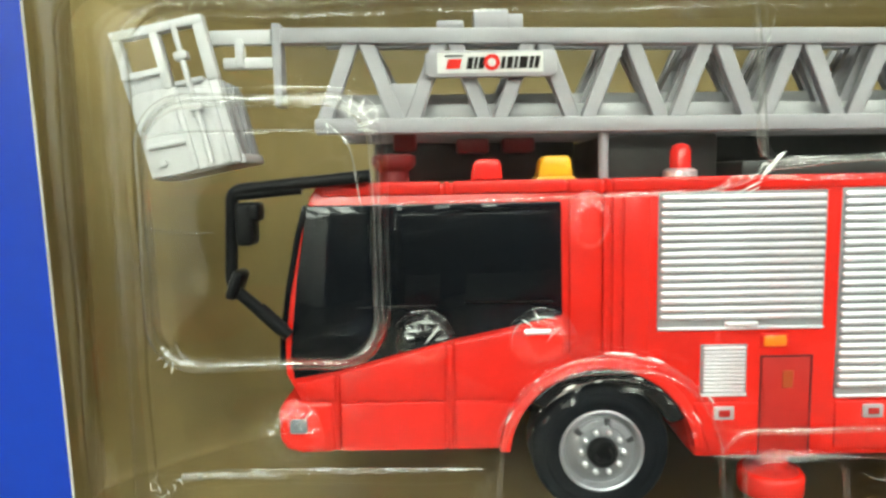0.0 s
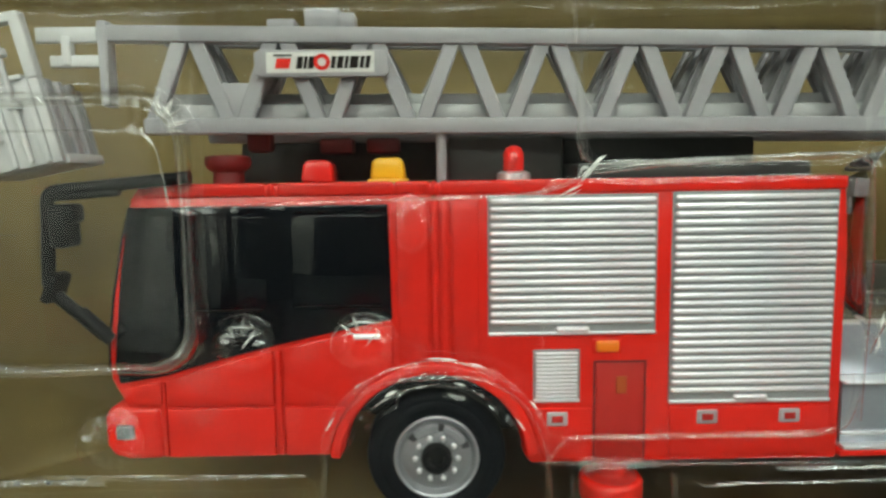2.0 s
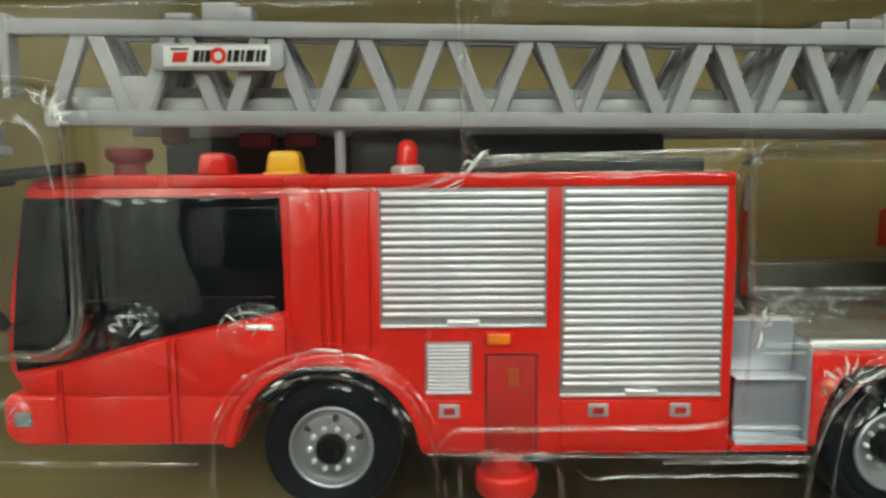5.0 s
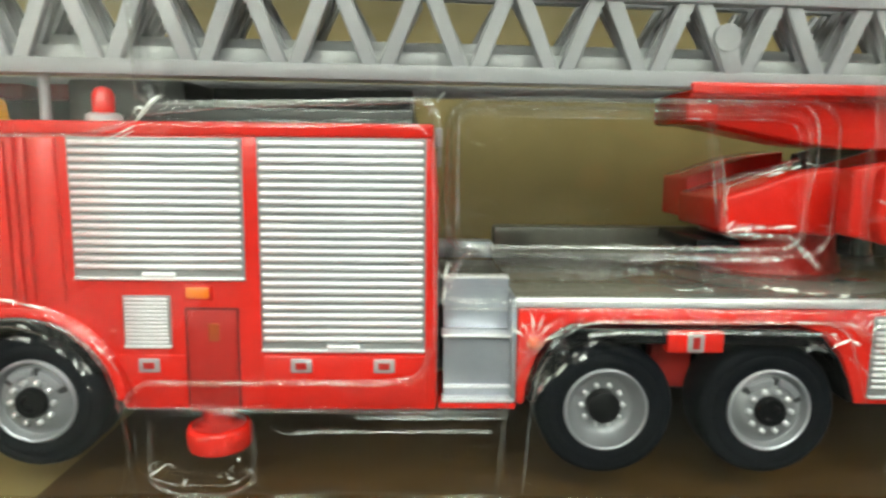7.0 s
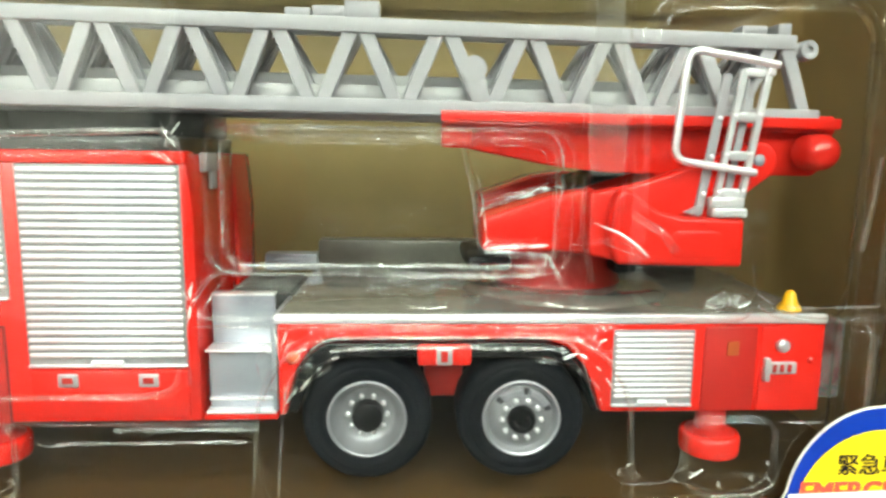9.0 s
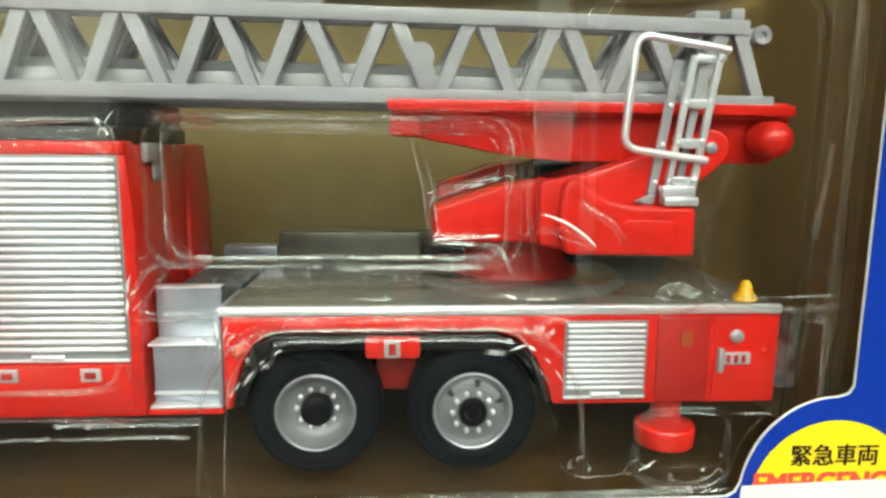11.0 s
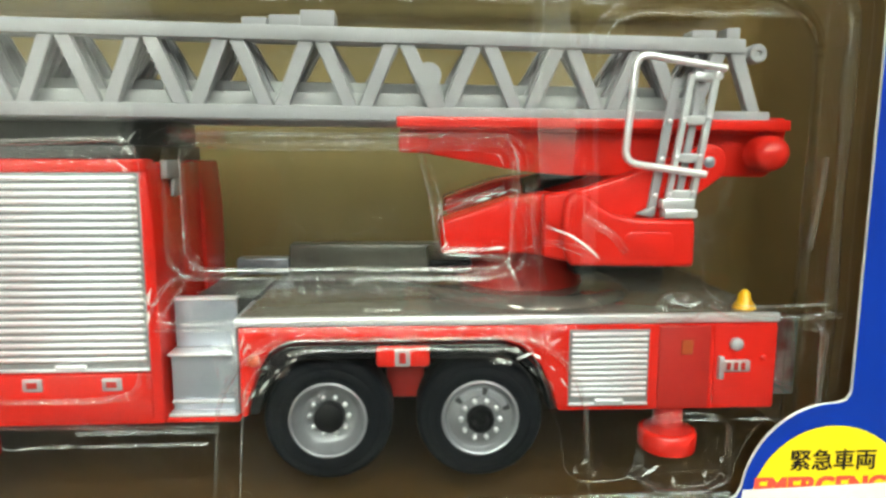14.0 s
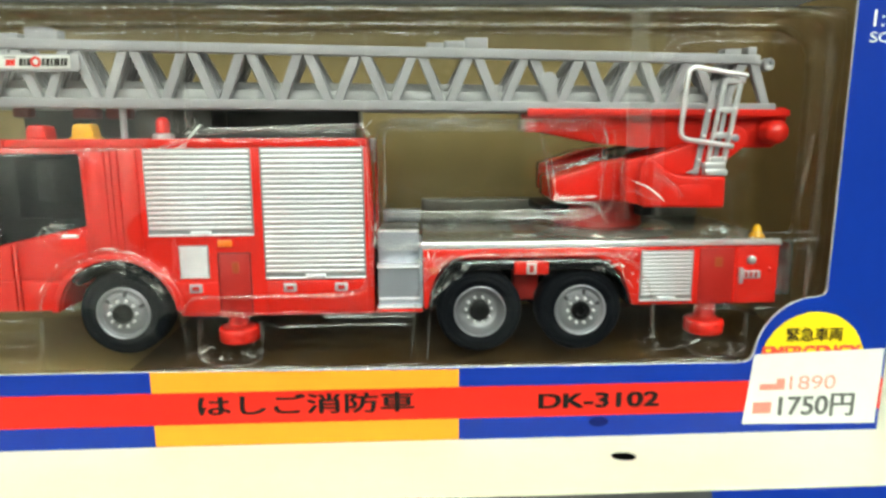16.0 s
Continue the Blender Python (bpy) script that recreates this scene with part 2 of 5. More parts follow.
def tube(points, r, n=10, bm=None):
    """A round rod along points."""
    out = bm or bmesh.new()
    t = bmesh.new()
    P = [Vector(p) for p in points]
    last, up = None, None
    for i, p in enumerate(P):
        d = (P[min(i + 1, len(P) - 1)] - P[max(i - 1, 0)]).normalized()
        if up is None:
            up = d.orthogonal().normalized()
        up = (up - d * up.dot(d)).normalized()
        side = d.cross(up)
        ring = [t.verts.new(p + r * (math.cos(2 * math.pi * j / n) * up + math.sin(2 * math.pi * j / n) * side)) for j in range(n)]
        if last:
            for j in range(n):
                t.faces.new((last[j], last[(j + 1) % n], ring[(j + 1) % n], ring[j]))
        else:
            t.faces.new(ring)
        last = ring
    t.faces.new(last)
    return join(out, t)


def bar(a, b, w, y0, y1, off=0.015, bm=None):
    """A flat strut of width w between (x, z) ends a and b."""
    a, b = Vector(a), Vector(b)
    d = (b - a).normalized()
    s = Vector((-d.y, d.x)) * w / 2
    return prism([a + s, b + s, b - s, a - s], y0, y1, off, 1, bm)


def arc(cx, cz, r, a0, a1, n=14, squash=1.0):
    return [(cx + r * math.cos(radians(a0 + (a1 - a0) * i / n)), cz + squash * r * math.sin(radians(a0 + (a1 - a0) * i / n))) for i in range(n + 1)]


def curve_round(points, r, n=5):
    """Rounds the corners of a polyline."""
    out = [Vector(points[0])]
    for p, q, s in zip(points, points[1:], points[2:]):
        p, q, s = Vector(p), Vector(q), Vector(s)
        a, b = q + (p - q).normalized() * r, q + (s - q).normalized() * r
        for i in range(n + 1):
            u = i / n
            out.append((1 - u) ** 2 * a + 2 * u * (1 - u) * q + u * u * b)
    out.append(Vector(points[-1]))
    return out


def curve_outline(points, r, n=4):
    """Rounds the corners of a closed outline (x, z)."""
    out, m = [], len(points)
    for i in range(m):
        p, q, s = Vector(points[i - 1]), Vector(points[i]), Vector(points[(i + 1) % m])
        a, b = q + (p - q).normalized() * r, q + (s - q).normalized() * r
        out += [(1 - k / n) ** 2 * a + 2 * (k / n) * (1 - k / n) * q + (k / n) ** 2 * b for k in range(n + 1)]
    return [(v.x, v.y) for v in out]


def lettering(name, text, size, x, z, y, mat, parent, width=None, lean=0.0, label="", bold=0.0):
    """Flat letters on the card's face, facing -y."""
    cu = bpy.data.curves.new(name, "FONT")
    cu.body, cu.size = text, size * CM
    tmp = new(name + "_outline", cu)
    me = bpy.data.meshes.new_from_object(tmp.evaluated_get(bpy.context.evaluated_depsgraph_get()))
    bpy.data.objects.remove(tmp)
    bpy.data.curves.remove(cu)
    xs = [v.co.x for v in me.vertices] or [0, 1]
    k = (width * CM / (max(xs) - min(xs))) if width else 1.0
    lo = min(xs)
    for v in me.vertices:
        v.co = Vector(((v.co.x - lo) * k + x * CM, y * CM - v.co.z, v.co.y + z * CM))
    if bold:
        # heavier strokes: the outline laid over itself, shifted a little each way
        fat, n = bmesh.new(), 0
        for dx, dz in ((0, 0), (1, 0.4), (-1, 0.4), (0.5, -0.6), (-0.5, -0.6)):
            n += 1
            c = me.copy()
            c.transform(Matrix.Translation((dx * bold * size * CM, -n * 0.0006 * CM, dz * bold * size * CM)))
            fat.from_mesh(c)
            bpy.data.meshes.remove(c)
        fat.to_mesh(me)
        fat.free()
    me.materials.append(mat)
    ob = new(name, me)
    ob.parent = parent
    if lean:
        ob.matrix_basis = Matrix.Translation((x * CM, 0, z * CM)) @ Matrix.Rotation(radians(lean), 4, "Y") @ Matrix.Translation((-x * CM, 0, -z * CM))
    if label:
        ob["label"] = label
    return ob


# ---- the shop: shell, shelf, lamps ----
def shell():
    def wall(name, *a, mat=WALL):
        tagged(part(name, box(*a, off=0), mat), "plain painted shop wall", "wall", kind="structure")
    # unseen walls: dark ones limit haze in the blister, the white one adds it
    wall("wall_north", -310, 560, 35.02, 41, -120, 150, mat=WALL_DARK)
    wall("wall_south", -165, 560, -426, -420, -120, 150, mat=WALL_DARK)
    wall("wall_south_white", -310, -165.1, -426, -420, -120, 150)
    wall("wall_west", -316, -310, -426, 41, -120, 150)
    wall("wall_east", 560, 566, -426, 41, -120, 150)
    tagged(part("floor", box(-316, 566, -426, 41, -126, -120, off=0), FLOOR_M), "grey vinyl shop floor", "floor", kind="structure")
    tagged(part("ceiling", box(-316, 566, -426, 41, 150, 156, off=0), CEIL_M), "white boarded shop ceiling", "ceiling", kind="structure")


def ceiling_lamp():
    """Four bare tubes in an open white tray, running away from the shelf."""
    t = thing("ceiling_light", "white ceiling tray with four lit fluorescent tubes", "ceiling light", "ceiling lights")
    part("tray", box(-15, 15, -62, 62, -2, 0, 0.4), WHITE, t)
    for x in (-10.5, -3.5, 3.5, 10.5):
        part("tube", box(x - 1.4, x + 1.4, -60, 60, -6, -3.2, 0), TUBE, t, smooth=False)
    for y in (-61, 61):
        part("tube_holder", box(-13, 13, y - 0.9, y + 0.9, -6.2, -2.01, 0.1), WHITE, t)
    return t


SHELF_TOP = -2.52
shell()
_lamp = ceiling_lamp()
_lamp.matrix_basis = pose(0.10, -1.30, 1.4999)
for _x, _y in LAMPS:
    copy_thing(_lamp, pose(_x, _y, 1.4999))


def shelf(name, top, front):
    t = thing(name, "cream enamelled steel shop shelf with punched holes", "shelf", "shop shelves")
    # the board has real slots along its front edge
    part("board", box(-60, 60, -1.10, 35, top - 0.04, top, 0), SHELF_WHITE, t, smooth=False)
    part("front_edge", box(-60, 60, front, -1.47, top - 0.04, top, 0), SHELF_WHITE, t, smooth=False)
    c, r = -1.285, 0.185
    for k in range(-4, 4):
        # the web between two slots, hollowed at both ends
        x0, x1 = 9.62 + 15 * k + 0.055, 9.62 + 15 * (k + 1) - 0.055
        turn = np.linspace(0, math.pi, 9)
        ring = [(x0 + r * math.sin(q), c + r * math.cos(q)) for q in turn] + [(x1 - r * math.sin(q), c - r * math.cos(q)) for q in turn]
        b = bmesh.new()
        f = b.faces.new([b.verts.new((x, y, top)) for x, y in ring])
        g = bmesh.ops.extrude_face_region(b, geom=[f])
        bmesh.ops.translate(b, vec=(0, 0, -0.04), verts=[v for v in g["geom"] if isinstance(v, bmesh.types.BMVert)])
        part("slot_bridge", b, SHELF_WHITE, t, smooth=False)
    part("front_lip", box(-60, 60, front + 0.05, front + 0.12, top - 3.0, top - 0.041, 0.03), STEEL_DARK, t)
    part("label_strip", box(10.8, 24, front + 0.02, front + 0.049, top - 2.9, top - 0.06, 0.01), CARD_BLUE, t, "blue label strip")
    # dark pan: the shade below the slots is put into its colour
    part("bottom_pan", box(-60, 60, front + 0.13, 35, top - 3.0, top - 2.9, 0.03), STEEL_DARK, t)
    part("back_lip", box(-60, 60, 34.88, 35, top - 2.89, top - 0.041, 0.03), SHELF_WHITE, t)
    for x in (-60, 59.88):
        part("end_cap", box(x, x + 0.12, front + 0.13, 34.87, top - 2.89, top - 0.041, 0.03), SHELF_WHITE, t)
    return t


shelf("shelf", SHELF_TOP, -2.5)


# ---- the packaging ----
X0, X1, Z0, Z1 = -8.0, 15.15, -2.515, 6.35     # carton front
YF = -0.49                                     # face of the carton
YB = 5.2                                       # back of the carton


def front_outline():
    """Outline of the front card: the window is cut out right up to the top edge, with a lobe that leaves room for the badge."""
    pts = [(X0, Z1), (X0, Z0), (X1, Z0), (X1, Z1), (13.80, Z1), (13.80, 0.45), (13.74, 0.35), (13.62, 0.31)]
    pts += arc(13.62, -1.0, 1.2, 96, 172, 16, 1.09)
    pts += [(12.37, -0.95), (12.26, -1.01), (12.05, -1.02), (-5.98, -0.95)]
    pts += arc(-5.98, -0.65, 0.30, 268, 180, 5) + [(-6.29, -0.6), (-6.43, Z1)]
    return pts


carton = thing("toy_carton", "blue printed cardboard window carton standing on the shelf", "box")
_b = prism(front_outline(), YF, YF + 0.05, 0)
for _f in _b.faces:
    _f.material_index = 1 if abs(_f.normal.y) < 0.5 else 0
part("front_card", _b, [CARD_BLUE, WHITE], carton, "glossy blue card with a large cut-out window and white cut edges", smooth=False)
part("side_card", box(X0, X0 + 0.05, YF + 0.051, YB, Z0, Z1, 0), CARD_BLUE, carton)
part("side_card", box(X1 - 0.05, X1, YF + 0.051, YB, Z0, Z1, 0), CARD_BLUE, carton)
part("top_card", box(X0 + 0.051, -7.3, YF + 0.051, YB, Z1 - 0.05, Z1, 0), CARD_BLUE, carton)
part("top_card", box(14.6, X1 - 0.051, YF + 0.051, YB, Z1 - 0.05, Z1, 0), CARD_BLUE, carton)
# unseen rear strip, its depth set to shade the card's upper band
part("top_card", box(-7.3, 14.6, 3.95, YB, Z1 - 0.05, Z1, 0), CARD_TAN, carton)
part("bottom_card", box(X0 + 0.051, X1 - 0.051, YF + 0.051, YB, Z0, Z0 + 0.05, 0), CARD_BLUE, carton)
part("back_card", box(X0 + 0.051, X1 - 0.051, YB - 0.05, YB, Z0 + 0.051, Z1 - 0.051, 0), CARD_TAN, carton)
# tan insert tray behind the window


def insert_tray(name, v0, v1, mat, label, u0=0.0, u1=1.0):
    """Bent card: the floor and the ends curve up into the back."""
    nx, nz = 90, 30
    b = bmesh.new()
    grid = []
    for i in range(nx + 1):
        col = []
        plan = plan_at(u0 + (u1 - u0) * i / nx)
        for j in range(nz + 1):
            k, z = rise_at(v0 + (v1 - v0) * j / nz)
            col.append(b.verts.new((plan[0], YF + 0.12 + (plan[1] - YF - 0.12) * k, z)))
        grid.append(col)
    for i in range(nx):
        for j in range(nz):
            b.faces.new((grid[i][j], grid[i + 1][j], grid[i + 1][j + 1], grid[i][j + 1]))
    part(name, b, mat, carton, label)


def plan_at(u):
    a, c, r = -7.3, 14.55, 1.2
    if u < 0.25:
        # the front end slants
        q = u / 0.25
        return (a + 3.4 * q, 2.0 + 2.75 * math.sin(math.pi / 2 * q))
    if u > 0.75:
        q = radians(90 * (u - 0.75) / 0.25)
        return (c - r + r * math.sin(q), 4.75 - r + r * math.cos(q))
    return (a + 3.4 + (c - a - 3.4 - r) * (u - 0.25) / 0.5, 4.75)


def rise_at(v):
    r = 0.1
    if v < 0.3:
        return (v / 0.3 * (1 - r), -1.22)
    if v < 0.6:
        q = radians(90 * (v - 0.3) / 0.3)
        return (1 - r + r * math.sin(q), -1.22 + 0.5 * (1 - math.cos(q)))
    return (1.0, -0.72 + (6.33 + 0.72) * (v - 0.6) / 0.4)


# the first piece has the toy's shade in its colour
insert_tray("insert_floor", 0.0, 0.42, CARD_UNDER_SHADE, "brown card, the toy's shade put into its colour", 0.36, 1.0)
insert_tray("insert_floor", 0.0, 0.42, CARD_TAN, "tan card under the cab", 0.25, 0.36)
insert_tray("insert_end", 0.0, 0.42, CARD_TAN, "tan end of the insert", 0.0, 0.25)
insert_tray("insert_back", 0.42, 1.0, CARD_TAN, "bent tan card behind the toy", 0.0, 0.72)
insert_tray("insert_back", 0.42, 1.0, CARD_END_SHADE, "end of the bent card, browner in colour for shade", 0.72, 1.0)
part("insert_flap", box(-7.3, -7.25, YF + 0.12, 2.0, -1.22, 6.33, 0), CARD_TAN, carton)
part("insert_flap", box(14.55, 14.60, YF + 0.12, 3.6, -1.22, 6.33, 0), CARD_END_SHADE, carton)


def print_poly(name, pts, lift, mat, label=""):
    return part(name, prism(pts, YF - lift, YF - lift + 0.003, 0), mat, carton, label, smooth=False)


# printed bands along the foot of the carton
print_poly("yellow_block", [(0.62, Z0 + 0.01), (6.54, Z0 + 0.01), (6.54, -1.03), (0.62, -0.97)], 0.004, CARD_YELLOW, "printed yellow block")
print_poly("red_stripe", [(X0, -2.06), (X1, -2.06), (X1, -1.40), (X0, -1.40)], 0.008, CARD_RED, "printed red stripe")
print_poly("badge", arc(13.62, -1.06, 1.07, 0, 360, 48)[:-1], 0.012, CARD_LEMON, "printed yellow round badge")
print_poly("blue_spot", arc(9.35, -2.2, 0.2, 0, 360, 20, 0.55)[:-1], 0.004, CARD_NAVY)
lettering("caption", "はしご消防車", 0.44, 1.50, -1.84, YF - 0.013, INK, carton, 4.15, bold=0.048)
lettering("caption", "DK-3102", 0.43, 8.14, -1.88, YF - 0.013, INK, carton, 2.40, bold=0.06)
lettering("badge_text", "緊急車両", 0.31, 13.05, -0.57, YF - 0.017, INK, carton, 1.14, bold=0.03)
lettering("badge_text", "EMERGENCY", 0.40, 12.60, -0.965, YF - 0.017, INK_RED, carton, 1.98, bold=0.05)
lettering("scale_text", "1:", 0.42, 14.12, 5.40, YF - 0.010, WHITE, carton)
lettering("scale_text", "SCALE", 0.26, 14.08, 5.12, YF - 0.010, WHITE, carton, 0.95)

sticker = thing("price_sticker", "white paper price sticker with pink and grey print on the carton", "price tag")
part("paper", prism([(12.29, -2.32), (15.06, -2.36), (15.09, -0.77), (12.43, -0.85)], YF - 0.028, YF - 0.019, 0), PAPER, sticker)
lettering("price_text", "1890", 0.42, 13.20, -1.60, YF - 0.029, INK_PINK, sticker, 0.95, label="pink printed figures")
lettering("price_text", "1750円", 0.56, 13.02, -2.14, YF - 0.029, INK_GREY, sticker, 1.55, bold=0.03, label="grey printed figures")
for _x0, _x1, _z0, _z1 in ((12.58, 12.95, -1.60, -1.47), (12.93, 13.10, -1.60, -1.36), (12.48, 12.86, -2.10, -1.86)):
    part("print_bar", box(_x0, _x1, YF - 0.032, YF - 0.029, _z0, _z1, 0), INK_PINK, sticker)
# ---- the toy: a ladder fire engine ----
truck = thing("toy_fire_engine", "red die-cast toy ladder fire engine with grey ladder", "toy truck")
W = 4.0                                        # width of the body
ARCH = (-0.03, 0.02)                           # centre of the front wheel arch


def cab():
    p = [(-3.60, 0.14), (-3.70, 0.80), (-3.86, 1.12), (-3.85, 1.5), (-3.76, 2.1), (-3.61, 2.8), (-3.49, 3.25), (-3.40, 3.38), (-0.02, 3.38)]
    p += [(-0.02, ARCH[1] + 1.1)] + arc(*ARCH, 1.1, 96, 174, 10) + [(-1.14, 0.14)]
    shell_ = part("cab_shell", prism(p, 0.0, W, 0.06), RED, truck)
    # doors and skirts stand proud, so that the joints between them are real grooves
    panels = {
        "door": [(-3.20, 0.79), (-1.93, 0.79), (-1.93, 1.445), (-2.6, 1.27), (-3.20, 1.11)],
        "rear_door": [(-1.80, 0.79), (-1.00, 0.79)] + arc(*ARCH, 1.26, 140, 112, 5) + [(-0.50, 1.72), (-1.80, 1.475)],
        "skirt": [(-3.20, 0.15), (-1.93, 0.15), (-1.93, 0.75), (-3.20, 0.75)],
        "rear_skirt": [(-1.80, 0.15), (-1.28, 0.15)] + arc(*ARCH, 1.26, 172, 146, 4) + [(-1.80, 0.75)],
        "pillar_panel": [(-0.42, 1.30), (-0.06, 1.30), (-0.06, 3.18), (-0.42, 3.18)],
        "nose_panel": [(-3.58, 0.80), (-3.27, 0.80), (-3.27, 1.09), (-3.73, 1.01)],
    }
    for n, pts in panels.items():
        part(n, prism(pts, -0.055, 0.02, 0.016), RED, truck)
    for x0, x1, z0, z1 in ((-1.895, -1.835, 0.15, 1.44), (-3.245, -3.225, 0.15, 1.08)):
        part("door_post", box(x0, x1, -0.052, 0.02, z0, z1, 0.012), RED, truck)
    w = [(-3.53, 3.16), (-0.52, 3.16), (-0.50, 1.79), (-1.2, 1.645), (-1.75, 1.53), (-2.6, 1.32), (-3.2, 1.15), (-3.76, 1.06), (-3.80, 1.32), (-3.68, 2.3)]
    win = part("side_window", prism(w, -0.030, 0.04, 0.02), GLASS_BLACK, truck, "black tinted cab window band")
    for n, pts in {
        "quarter_pane": [(-3.46, 3.07), (-2.72, 3.07), (-2.78, 1.42), (-3.62, 1.22)],
        "front_pane": [(-2.50, 3.04), (-1.96, 3.04), (-1.96, 1.95), (-2.50, 1.95)],
        "rear_pane": [(-1.66, 3.04), (-0.60, 3.04), (-0.60, 1.98), (-1.66, 1.98)],
    }.items():
        part(n, prism(pts, -0.046, -0.01, 0.016, 2), GLASS_BLACK, win)
    part("window_trim", box(-1.66, -0.62, -0.052, -0.02, 1.955, 1.972, 0.004, 1), BLACK, win)
    part("window_trim", box(-2.96, -2.02, -0.052, -0.02, 1.925, 1.940, 0.004, 1), BLACK, win)
    part("window_trim", box(-1.60, -0.75, -0.052, -0.02, 3.075, 3.090, 0.004, 1), BLACK, win)
    # windscreen wraps the nose
    s = [(x - 0.09, z) for x, z in [(-3.89, 1.16), (-3.875, 1.5), (-3.785, 2.1), (-3.635, 2.8), (-3.53, 3.16), (-3.45, 3.16), (-3.55, 2.8), (-3.7, 2.1), (-3.79, 1.5), (-3.80, 1.16)]]
    part("windscreen", prism(s, 0.16, W - 0.16, 0.02), GLASS_BLACK, truck, "black tinted windscreen")
    bp = part("bumper", prism([(-3.90, 0.16), (-3.98, 0.30), (-3.98, 0.66), (-3.90, 0.78), (-3.30, 0.77), (-3.27, 0.12), (-3.70, 0.11)], -0.03, W + 0.03, 0.07, 3), RED, truck)
    part("headlamp", box(-3.84, -3.62, -0.06, 0.10, 0.37, 0.56, 0.03), LAMP_GREY, bp, "grey square headlamp lens")
    part("indicator", box(-3.995, -3.80, 0.05, 0.55, 0.48, 0.60, 0.03), LAMP_GREY, bp)
    for x in (-2.21, -0.80):
        part("door_handle", box(x - 0.16, x + 0.16, -0.095, -0.02, 1.575, 1.635, 0.02), SILVER if x > -1 else BLACK, truck)
    # round arch with a black mudguard
    for cx, side in ((ARCH[0], 0),):
        ring = arc(cx, ARCH[1], 1.25, 5, 175, 30) + arc(cx, ARCH[1], 1.12, 175, 5, 30)
        part("wheel_arch", prism(ring, -0.12, 0.25, 0.03), RED, truck)
        mud = arc(cx, ARCH[1], 1.14, 24, 141, 28) + arc(cx, ARCH[1] + 0.03, 0.90, 141, 24, 28)
        part("mudguard", prism(mud, -0.095, 0.9, 0.07, 4), GLOSS_BLACK, truck, "glossy black mudguard")


def mirrors():
    arm = part("mirror_arm", tube(curve_round([(-2.75, -0.12, 3.50), (-4.34, -0.18, 3.36), (-4.40, -0.2, 2.25), (-3.78, -0.1, 1.62)], 0.12), 0.075), BLACK, truck, "black plastic mirror arm")
    part("mirror_arm_rail", tube([(-4.3, -0.18, 3.30), (-3.55, -0.14, 3.36)], 0.06), BLACK, arm)
    part("mirror", box(-4.30, -4.10, -0.32, 0.05, 2.72, 3.22, 0.06, 3), BLACK, arm)
    part("mirror", box(-4.17, -4.02, -0.30, 0.0, 3.00, 3.22, 0.05, 3), BLACK, arm)
    part("mirror", prism([(-4.47, 2.12), (-4.34, 2.08), (-4.22, 2.40), (-4.33, 2.46)], -0.34, 0.02, 0.05), BLACK, arm)
    part("wiper_stay", tube([(-4.05, -0.12, 1.90), (-4.12, -0.12, 1.96), (-3.84, -0.1, 1.68)], 0.09), BLACK, arm)


